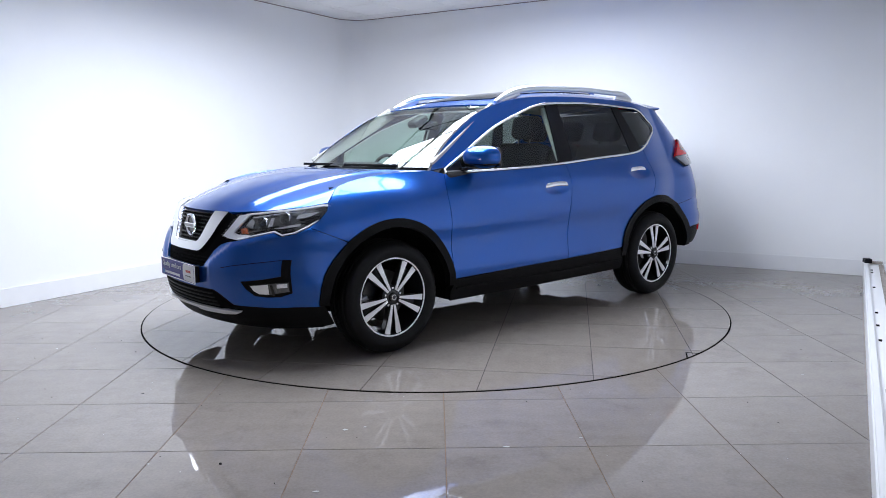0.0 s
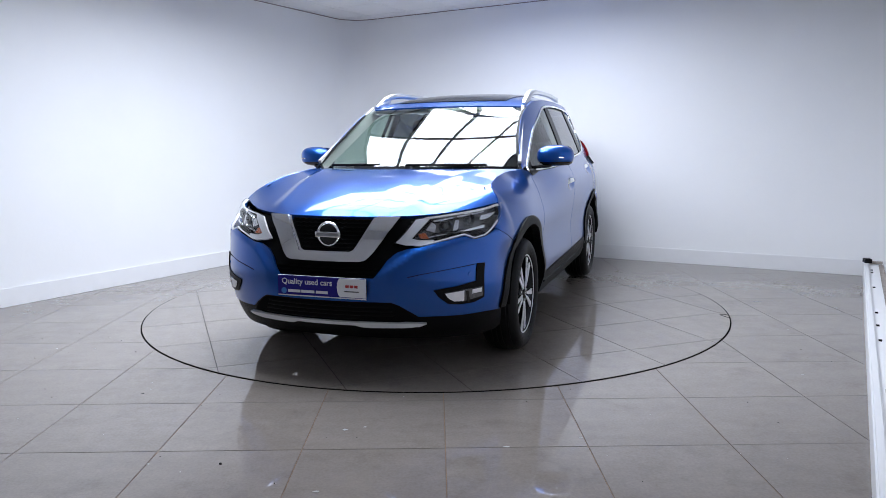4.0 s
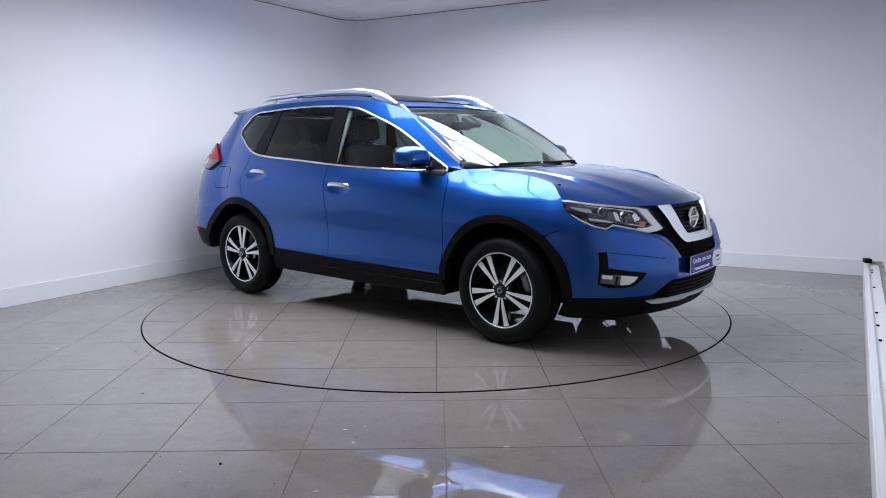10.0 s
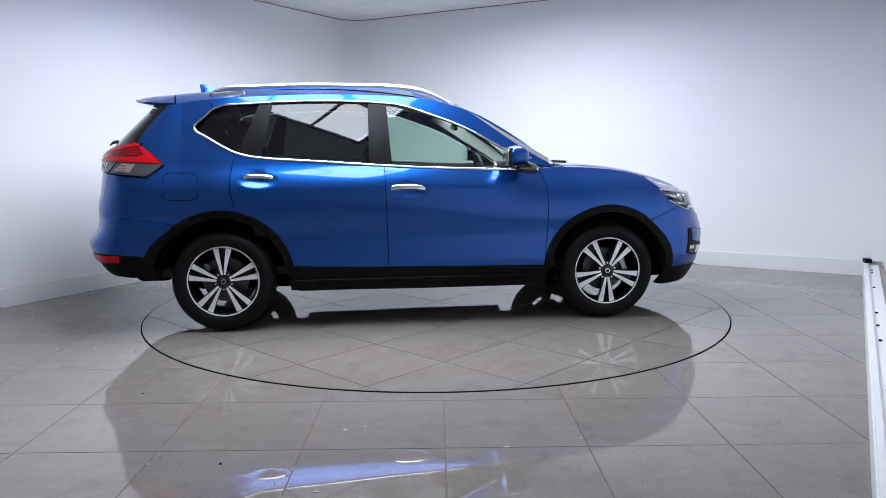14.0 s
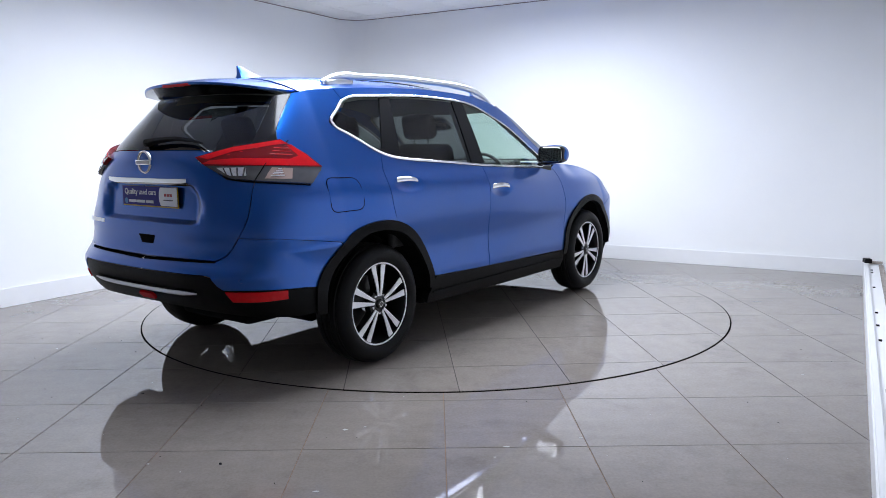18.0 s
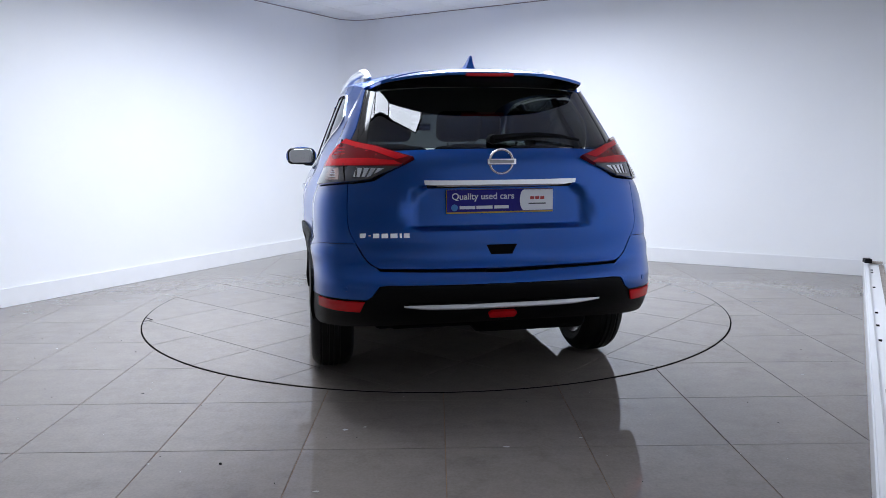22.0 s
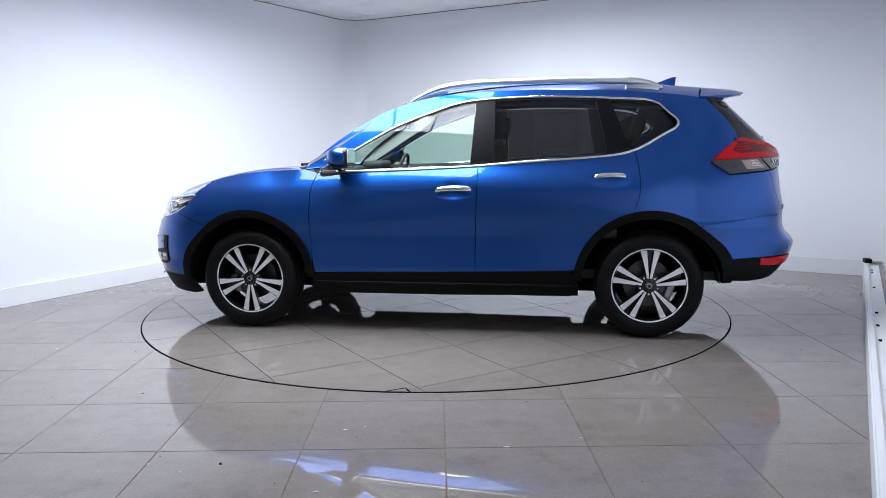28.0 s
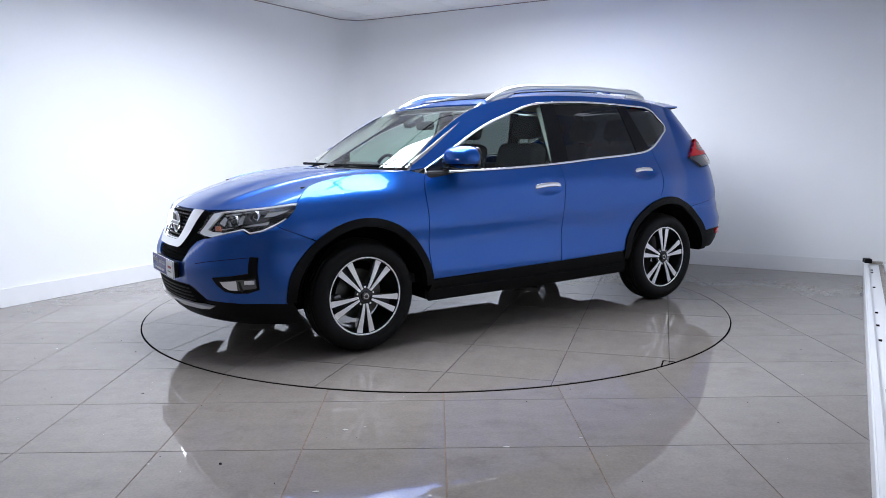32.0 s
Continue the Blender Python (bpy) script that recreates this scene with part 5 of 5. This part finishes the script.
for sd in (1, -1):
    # door mirror
    m0 = Matrix.Translation((0.655, 0.925 * sd, 1.178))
    b = bmesh.new()
    bmesh.ops.create_uvsphere(b, u_segments=32, v_segments=20, radius=1.0)
    for v in b.verts:
        x, y, z = v.co
        sx = 0.100 if x > 0 else 0.055
        q = lambda c, p: math.copysign(abs(c) ** p, c)
        yy = q(y, 0.80) * 0.122
        v.co = (q(x, 0.85) * sx + (-0.025 * y * sd), yy, q(z, 0.74) * (0.068 + 0.008 * (1 if z > 0 else 0)) - 0.018 * (yy * sd / 0.118 < 0) * 0)
    bmesh.ops.transform(b, matrix=m0, verts=b.verts)
    low = b.copy()
    mir = None
    bmesh.ops.bisect_plane(b, geom=b.verts[:] + b.edges[:] + b.faces[:], plane_co=(0, 0, 1.140), plane_no=(0, 0, 1), clear_inner=True)
    mir = part("door_mirror", b, M["paint"], car, "blue door mirror with black base", smooth=60)
    bmesh.ops.bisect_plane(low, geom=low.verts[:] + low.edges[:] + low.faces[:], plane_co=(0, 0, 1.138), plane_no=(0, 0, 1), clear_outer=True)
    part("mirror_base", low, M["gloss_black"], mir, smooth=60)
    b = box_bm(0.06, 0.14, 0.022, Matrix.Translation((0.70, 0.835 * sd, 1.108)) @ Matrix.Rotation(radians(4 * sd), 4, "X"), 0.008)
    part("mirror_foot", b, M["gloss_black"], mir, smooth=40)
    rim = [(-0.110, -0.050), (-0.085, -0.066), (0.085, -0.066), (0.110, -0.050), (0.112, 0.040), (0.085, 0.066), (-0.085, 0.066), (-0.112, 0.040)]
    part("mirror_surround", prism_bm(rounded(rim, 0.03, 4), 0.026, face_rear(0.925 * sd, 1.181, 0.618), 0.008, seg=3), M["gloss_black"], mir, smooth=50)
    part("mirror_glass", prism_bm([(y * 0.86, z * 0.82) for y, z in rounded(rim, 0.03, 4)], 0.004, face_rear(0.925 * sd, 1.181, 0.594), 0.001, seg=1), M["chrome"], mir)
    b = box_bm(0.012, 0.10, 0.008, Matrix.Translation((0.735, 0.95 * sd, 1.168)) @ Matrix.Rotation(radians(-16 * sd), 4, "Z"), 0.003)
    part("mirror_indicator", b, M["satin"], mir)
    # roof rail
    path = curve_pts([(0.235, 0.600, 1.560), (0.13, 0.597, 1.610), (0.02, 0.592, 1.645), (-0.12, 0.588, 1.666), (-0.45, 0.584, 1.679), (-0.85, 0.578, 1.681), (-1.2, 0.562, 1.671), (-1.36, 0.548, 1.657), (-1.44, 0.538, 1.625)], 40)
    path = [Vector((x, y * sd, z)) for x, y, z in path]
    prof = [(0.021 * math.copysign(abs(math.cos(a)) ** 0.7, math.cos(a)), 0.0165 * math.copysign(abs(math.sin(a)) ** 0.8, math.sin(a))) for a in np.linspace(0, 2 * math.pi, 16, endpoint=False)]
    sc = [0.6 + 0.65 * min(i, 39 - i, 5) / 5 * (1.15 if (i < 12 or i > 33) else 0.85) for i in range(40)]
    rail = part("roof_rail", sweep_bm(path, [Vector((0, 0.35 * sd, 1))] * 40, prof, scale=sc), M["rail"], car, "satin aluminium roof rail", smooth=60)
    for x0, x1, zz in ((0.20, -0.02, 1.60), (-1.20, -1.42, 1.625)):
        part("rail_foot", box_bm(abs(x1 - x0), 0.034, 0.055, Matrix.Translation(((x0 + x1) / 2, (0.592 if x0 > 0 else 0.55) * sd, zz)) @ Matrix.Rotation(radians(20 if x0 > 0 else -8), 4, "Y"), 0.014), M["rail"], rail, smooth=50)
    # fuel flap on the right flank, seam only
    if sd < 0:
        fl = rounded([(-1.71, 0.905), (-1.71, 1.09), (-1.49, 1.085), (-1.485, 0.91)], 0.05, 6)
        skin_panel("fuel_flap", fl, M["paint"], quarters[1], side=sd, out=0.0012, depth=0.006, step=0.04)
        trim("flap_seam", fl + [fl[0]], 0.0045, 0.0006, M["gap"], quarters[1], out=0.001, sides=(-1,))
    # front wipers
for y0, y1 in ((-0.55, 0.05), (0.0, 0.55)):
    part("wiper", box_bm(0.018, y1 - y0, 0.018, Matrix.Translation((1.10 - 0.14 * ((y0 + y1) / 2) ** 2, (y0 + y1) / 2, 1.128)) @ Matrix.Rotation(radians(6), 4, "Z"), 0.005), M["cladding"], car)

# tail spoiler, brake light, fin, rear wiper
C_SP = centre([-1.735, -1.85, -1.96, -2.035], [1.653, 1.644, 1.630, 1.610])
E_SP = lambda v: (-1.675 - 0.215 * v, 0.565 - 0.045 * v, 1.562 + 0.012 * v)
spoiler = patch("tail_spoiler", C_SP, E_SP, M["paint"], car, nu=30, nv=10, pw=(3.0, 2.6), depth=0.012)
C_SU = centre([-2.033, -1.97, -1.90], [1.597, 1.575, 1.548])
E_SU = lambda v: (-1.888 + 0.12 * v, 0.519 + 0.01 * v, 1.560 - 0.02 * v)
patch("spoiler_underside", C_SU, E_SU, M["gloss_black"], spoiler, nu=30, nv=6, pw=(3.0, 2.6), depth=0.0)
C_SE = centre([-2.036, -2.037, -2.034], [1.610, 1.603, 1.597])
patch("spoiler_edge", C_SE, lambda v: (-1.891 + 0.002 * v, 0.52, 1.574 - 0.012 * v), M["paint"], spoiler, nu=30, nv=2, pw=(3.0, 2.6), depth=0.0)
part("brake_light", box_bm(0.02, 0.24, 0.016, Matrix.Translation((-2.028, 0, 1.597)), 0.004), M["red"], spoiler)
b = bmesh.new()
rows = []
for z, x0, x1, w in ((1.668, -1.60, -1.40, 0.038), (1.685, -1.598, -1.43, 0.026), (1.702, -1.602, -1.49, 0.017), (1.722, -1.606, -1.54, 0.010), (1.736, -1.608, -1.582, 0.005)):
    rows.append([b.verts.new((x0 + (x1 - x0) * t, s, z)) for t, s in ((0, -w * 0.7), (0.5, -w), (1, 0), (0.5, w), (0, w * 0.7))])
for p, q in zip(rows, rows[1:]):
    for i in range(5):
        b.faces.new((p[i], p[(i + 1) % 5], q[(i + 1) % 5], q[i]))
b.faces.new(rows[-1])
bmesh.ops.recalc_face_normals(b, faces=b.faces)
part("aerial_fin", b, M["paint"], car, "blue shark fin aerial", smooth=50)
pts = [(-0.03, 1.285), (0.08, 1.298), (0.2, 1.305), (0.32, 1.295), (0.41, 1.278)]
co = []
for y, z in pts:
    p = body(*R(y, z))
    co.append(Vector((p.x - 0.035, -y, z)))
w = part("rear_wiper", sweep_bm(co, [Vector((-1, 0, 0.5))] * 5, [(-0.010, -0.010), (-0.010, 0.006), (0.007, 0.009), (0.011, -0.010)], scale=[1.5, 1.2, 0.9, 0.7, 0.4]), M["cladding"], car, "black rear wiper", smooth=40)
part("wiper_hub", lathe_bm([(0, 0.04), (0.02, 0.038), (0.026, 0.0)], 18, m=face_rear(0.03, 1.283, body(*R(0.03, 1.283)).x)), M["cladding"], w, smooth=40)

# tailgate: chrome bar, dark patch for the shade in the release recess, badge bars
bar = [R(0.0, 1.096), R(0.20, 1.096), R(0.365, 1.097), R(0.362, 1.078), R(0.20, 1.075), R(0.0, 1.075)]
skin_panel("tailgate_bar", across(bar), M["chrome"], gate, step=0.04, out=0.016, depth=0.03, label="chrome tailgate bar")
skin_panel("bar_underside", across([R(0, 1.074), R(0.355, 1.076), R(0.345, 1.06), R(0, 1.058)]), M["gloss_black"], gate, step=0.04, out=0.004, depth=0.01)
skin_panel("tailgate_release", across([R(0, 0.792), R(0.075, 0.792), R(0.06, 0.762), R(0.052, 0.745), R(0, 0.745)]), M["dark"], gate, step=0.03, out=0.003, depth=0.005)
yb = 0.665
for wdt, tall in ((0.032, 1.0), (0.012, 0.25), (0.030, 1.0), (0.032, 1.0), (0.034, 1.0), (0.011, 1.0), (0.028, 1.0)):
    # the badge on the tailgate, as plain chrome blocks
    p = body(*R(yb - wdt / 2, 0.845))
    part("badge_bar", box_bm(0.005, wdt, 0.023 * tall, Matrix.Translation((p.x - 0.002, yb - wdt / 2, 0.845)), 0.0015), M["chrome"], gate)
    yb -= wdt + 0.008


# number plates with dealer print
def text_bm(body_text, size):
    cu = bpy.data.curves.new("text", "FONT")
    cu.body = body_text
    cu.size = size
    cu.extrude = 0.0004
    cu.offset = size * 0.014
    ob = new("text", cu)
    me = bpy.data.meshes.new_from_object(ob.evaluated_get(bpy.context.evaluated_depsgraph_get()))
    b = bmesh.new()
    b.from_mesh(me)
    bpy.data.objects.remove(ob)
    return b


def plate(m, yellow, label):
    pl = part("number_plate", box_bm(0.52, 0.112, 0.008, m @ Matrix.Translation((0, 0, 0.002)), 0.003), M["yellow"] if yellow else M["plate_white"], car, label)
    part("print_field", box_bm(0.516, 0.104, 0.002, m @ Matrix.Translation((0, 0.003, 0.0062))), M["plate_blue"], pl)
    out = [(0.258, -0.046), (0.258, 0.052)] + [(0.115 - 0.020 * math.cos(a), 0.003 + 0.049 * math.sin(a)) for a in np.linspace(math.pi / 2, -math.pi / 2, 10)]
    part("white_field", prism_bm(out, 0.002, m @ Matrix.Translation((0, 0, 0.0066))), M["plate_white"], pl)
    b = text_bm("Quality used cars", 0.043)
    xs = [v.co.x for v in b.verts]
    k = 0.30 / (max(xs) - min(xs))
    bmesh.ops.transform(b, matrix=m @ Matrix.Translation((-0.235, 0.010, 0.0078)) @ Matrix.Diagonal((k, 1, 1, 1)), verts=b.verts)
    part("wording", b, M["print_light"], pl)
    part("roundel", lathe_bm([(0, 0.0), (0.016, 0.0), (0.016, 0.001), (0, 0.001)], 20, m=m @ Matrix.Translation((-0.222, -0.028, 0.0074))), M["print_sky"], pl)
    for x, wd in ((-0.160, 0.075), (-0.078, 0.078), (0.005, 0.070)):
        part("print_bar", box_bm(wd, 0.015, 0.001, m @ Matrix.Translation((x, -0.028, 0.0078))), M["print_light"], pl)
    for x in (0.155, 0.180, 0.205):
        part("print_bar", box_bm(0.020, 0.014, 0.001, m @ Matrix.Translation((x, 0.012, 0.0092))), M["print_red"], pl)
    part("print_bar", box_bm(0.085, 0.006, 0.001, m @ Matrix.Translation((0.18, -0.015, 0.0092))), M["print_grey"], pl)


plate(Matrix.Translation((2.325, 0, 0.521)) @ Matrix(((0, 0, 1, 0), (1, 0, 0, 0), (0, 1, 0, 0), (0, 0, 0, 1))), False, "blue and white dealer plate on the front bumper")
plate(face_rear(0, 0.995, -2.228), True, "blue and white dealer plate with a yellow edge on the tailgate")
part("plate_backing", box_bm(0.03, 0.50, 0.095, Matrix.Translation((2.308, 0, 0.521)), 0.004), M["cladding"], bumper_f)

# ---- cabin ----
b = box_bm(2.9, 1.50, 0.06, Matrix.Translation((-0.45, 0, 0.40)))
part("cabin_floor", b, M["cabin"], car)
b = box_bm(0.42, 1.46, 0.34, Matrix.Translation((0.86, 0, 0.90)), 0.09, 4)
box_bm(0.30, 0.28, 0.42, Matrix.Translation((0.58, 0, 0.72)), 0.05, 3, bm=b)
part("dashboard", b, M["cabin"], car, "dark plastic dashboard", smooth=50)
part("dash_top", box_bm(0.30, 1.36, 0.03, Matrix.Translation((0.96, 0, 1.073)), 0.012), M["cabin"], car)
part("instrument_hood", box_bm(0.16, 0.36, 0.07, Matrix.Translation((0.72, -0.37, 1.10)), 0.03, 3), M["cabin"], car, smooth=50)
part("screen", box_bm(0.012, 0.22, 0.13, Matrix.Translation((0.655, 0.0, 0.99))), M["gloss_black"], car)
path = [Vector((0.52 - 0.10 * math.sin(a) * 0.45, -0.37 + 0.185 * math.cos(a), 1.01 + 0.175 * math.sin(a))) for a in np.linspace(0, 2 * math.pi, 32, endpoint=False)]
sw = part("steering_wheel", sweep_bm(path, [Vector((-1, 0, 0.4))] * 32, [(0.014 * math.cos(a), 0.014 * math.sin(a)) for a in np.linspace(0, 2 * math.pi, 10, endpoint=False)], True), M["cabin"], car, "black steering wheel", smooth=80)
part("steering_boss", box_bm(0.06, 0.30, 0.09, Matrix.Translation((0.54, -0.37, 1.0)) @ Matrix.Rotation(radians(-22), 4, "Y"), 0.02), M["cabin"], sw)
part("rear_view_mirror", box_bm(0.035, 0.23, 0.065, Matrix.Translation((0.36, 0, 1.405)), 0.02, 3), M["gloss_black"], car, smooth=50)
part("sensor_box", box_bm(0.14, 0.10, 0.05, Matrix.Translation((0.46, 0, 1.435)) @ Matrix.Rotation(radians(28), 4, "Y"), 0.015), M["gloss_black"], car)


def seat(x, y, w=0.50, lean=-14):
    m = Matrix.Translation((x, y, 0.62))
    s = part("seat", box_bm(0.50, w, 0.16, m, 0.06, 4), M["seat"], car, "black cloth seat", smooth=60)
    mb = Matrix.Translation((x - 0.26, y, 0.70)) @ Matrix.Rotation(radians(lean), 4, "Y")
    part("backrest", box_bm(0.15, w * 0.96, 0.62, mb @ Matrix.Translation((0, 0, 0.27)), 0.06, 4), M["seat"], s, smooth=60)
    part("headrest", box_bm(0.10, 0.27, 0.18, mb @ Matrix.Translation((0.0, 0, 0.71)), 0.045, 4), M["seat"], s, smooth=60)
    for dy in (-0.06, 0.06):
        part("headrest_post", lathe_bm([(0.006, 0.55), (0.006, 0.66)], 8, m=mb @ Matrix.Translation((0, dy, 0))), M["chrome"], s)


seat(0.10, 0.37)
seat(0.10, -0.37)
seat(-0.78, 0.42, 0.52, -20)
seat(-0.78, -0.42, 0.52, -20)
seat(-0.78, 0.0, 0.32, -20)
patch("headliner", lambda v: (C_ROOF(v)[0], C_ROOF(v)[1] - 0.05), lambda v: (E_ROOF(v)[0], E_ROOF(v)[1] - 0.02, E_ROOF(v)[2] - 0.035), M["headliner"], car, nu=16, nv=12, pw=(2, 3), depth=0.0)
for sd in (1, -1):
    inner_a = [Vector((0.92 - 0.66 * t, (0.735 - 0.135 * t) * sd, 1.115 + 0.40 * t)) for t in np.linspace(0, 1, 8)]
    part("pillar_lining", sweep_bm(inner_a, [Vector((0.3, -sd, 0))] * 8, [(-0.05, -0.01), (-0.05, 0.012), (0.04, 0.012), (0.04, -0.01)]), M["headliner"], car, smooth=50)
    part("pillar_lining", box_bm(0.12, 0.03, 0.42, Matrix.Translation((-0.265, 0.715 * sd, 1.33)) @ Matrix.Rotation(radians(24 * sd), 4, "X"), 0.01), M["headliner"], car)
    part("door_lining", box_bm(2.0, 0.05, 0.45, Matrix.Translation((-0.15, 0.78 * sd, 0.87)), 0.02), M["cabin"], car)
part("parcel_shelf", box_bm(0.62, 1.25, 0.03, Matrix.Translation((-1.55, 0, 1.12))), M["cabin"], car)

# ---- floor and turntable tiles ----
TX, TY = 0.603, 0.590
b = box_bm(TX - 0.0035, TY - 0.0035, 0.010, Matrix.Translation((0, 0, -0.0055)), 0.0012, 1)
first = tagged(part("tile", b, M["tile"], floor))
first.location = (0.03 + TX * 0.5, -2.935 - TY * 0.5, 0)


def room_clip(poly):
    """The part of an outline that lies within the walls."""
    for ax, sg, lim in ((E2, 1, ROOM_W + 0.30), (E2, -1, 0.06), (-E1, 1, ROOM_L + 0.06), (-E1, -1, 0.06)):
        out = []
        for i in range(len(poly)):
            p, q = poly[i - 1], poly[i]
            dp, dq = (sg * (Vector((a[0], a[1], 0)) - CORNER).dot(ax) - lim for a in (p, q))
            if (dp < 0) != (dq < 0):
                t = dp / (dp - dq)
                out.append((p[0] + (q[0] - p[0]) * t, p[1] + (q[1] - p[1]) * t))
            if dq < 0:
                out.append(q)
        poly = out
        if not poly:
            return []
    return poly


for i in range(-18, 14):
    for j in range(-18, 16):
        x, y = 0.03 + TX * (i + 0.5), -2.935 + TY * (j - 0.5)
        if (i, j) == (0, 0) or math.hypot(abs(x) + TX / 2, abs(y) + TY / 2) < TABLE_R - 0.05:
            continue
        hx, hy = (TX - 0.0035) / 2, (TY - 0.0035) / 2
        sq = [(x - hx, y - hy), (x + hx, y - hy), (x + hx, y + hy), (x - hx, y + hy)]
        cut = room_clip(sq)
        if len(cut) < 3:
            continue
        if len(cut) != 4 or any((Vector(a) - Vector(c)).length > 1e-4 for a, c in zip(cut, sq)):
            ob = part("tile", prism_bm([(a - x, c - y) for a, c in cut], 0.010, Matrix.Translation((0, 0, -0.0105))), M["tile"], floor)
            ob.location = (x, y, 0)
            continue
        ob = new("tile", first.data)
        ob.parent = floor
        ob.location = (x, y, 0)


def clip_disc(poly, r, n=160):
    for k in range(n):
        a = 2 * math.pi * (k + 0.5) / n
        nx, ny, d = math.cos(a), math.sin(a), r * math.cos(math.pi / n)
        out = []
        for i in range(len(poly)):
            p, q = poly[i - 1], poly[i]
            dp, dq = p[0] * nx + p[1] * ny - d, q[0] * nx + q[1] * ny - d
            if (dp < 0) != (dq < 0):
                t = dp / (dp - dq)
                out.append((p[0] + (q[0] - p[0]) * t, p[1] + (q[1] - p[1]) * t))
            if dq < 0:
                out.append(q)
        poly = out
        if not poly:
            return []
    return poly


rot40 = Matrix.Rotation(radians(40), 4, "Z")
for i in range(-4, 4):
    for j in range(-4, 4):
        h = 0.6
        g = 0.0026
        sq = [(i * h + g, j * h + g), ((i + 1) * h - g, j * h + g), ((i + 1) * h - g, (j + 1) * h - g), (i * h + g, (j + 1) * h - g)]
        sq = clip_disc(sq, TABLE_R - 0.007)
        if len(sq) < 3:
            continue
        cx, cy = sum(p[0] for p in sq) / len(sq), sum(p[1] for p in sq) / len(sq)
        ob = part("tile", prism_bm([(x - cx, y - cy) for x, y in sq], 0.0035), M["tile"], table)
        ob.matrix_local = rot40 @ Matrix.Translation((cx, cy, 0.0006))


# specks of grit and paper on the floor
b = bmesh.new()
rng = random.Random(11)
spots = [(-0.42, -2.72, 0.018), (-0.33, -2.69, 0.012), (0.62, -2.84, 0.010), (0.29, -2.93, 0.018), (-1.17, -3.06, 0.009), (-2.42, -1.30, 0.012), (-2.18, -1.30, 0.010), (-0.45, -3.32, 0.02), (2.0, -2.0, 0.010)]
spots += [(rng.uniform(-2.4, 2.4), rng.uniform(-3.3, -1.0), rng.uniform(0.002, 0.006)) for _ in range(26)]
for x, y, r in spots:
    n = rng.choice((4, 5))
    a0 = rng.uniform(0, 6)
    ring = [(x + r * rng.uniform(0.5, 1) * math.cos(a0 + 2 * math.pi * i / n), y + 0.6 * r * rng.uniform(0.5, 1) * math.sin(a0 + 2 * math.pi * i / n)) for i in range(n)]
    if math.hypot(x, y) < TABLE_R + 0.05:
        continue
    lo, hi = [b.verts.new((p[0], p[1], -0.0004)) for p in ring], [b.verts.new((p[0], p[1], 0.0012)) for p in ring]
    b.faces.new(hi)
    for i in range(n):
        b.faces.new((lo[i], lo[(i + 1) % n], hi[(i + 1) % n], hi[i]))
bmesh.ops.recalc_face_normals(b, faces=b.faces)
tagged(part("floor_specks", b, M["headliner"]), "small pale specks of grit and paper on the tiles", "debris", kind="stuff")
b = bmesh.new()
spots = [(-0.877, -3.066, 0.012), (-1.527, -2.193, 0.008), (-1.884, -1.392, 0.009), (-0.62, -3.25, 0.005)] + [(rng.uniform(-2.6, 2.6), rng.uniform(-3.3, -0.6), rng.uniform(0.0015, 0.005)) for _ in range(36)] + [(rng.gauss(-2.35, 0.25), rng.gauss(-1.25, 0.3), rng.uniform(0.0015, 0.004)) for _ in range(12)]
for x, y, r in spots:
    if math.hypot(x, y) < TABLE_R + 0.05:
        continue
    box_bm(r * 1.6, r * 0.8, 0.0016, Matrix.Translation((x, y, 0.0004)) @ Matrix.Rotation(rng.uniform(0, 3), 4, "Z"), bm=b)
tagged(part("floor_grit", b, M["dark"]), "small dark crumbs of dirt on the tiles", "debris", kind="stuff")


# ---- movement ----
def motions():
    walk(table, [(t, pose(0, 0, 0.0, 0, 0, a)) for t, a in TURN])
    walk(car, [(t, pose(0, 0, 0, 0, 0, a) @ Matrix.Translation((-0.192, 0.118, 0.0042))) for t, a in TURN])


motions()
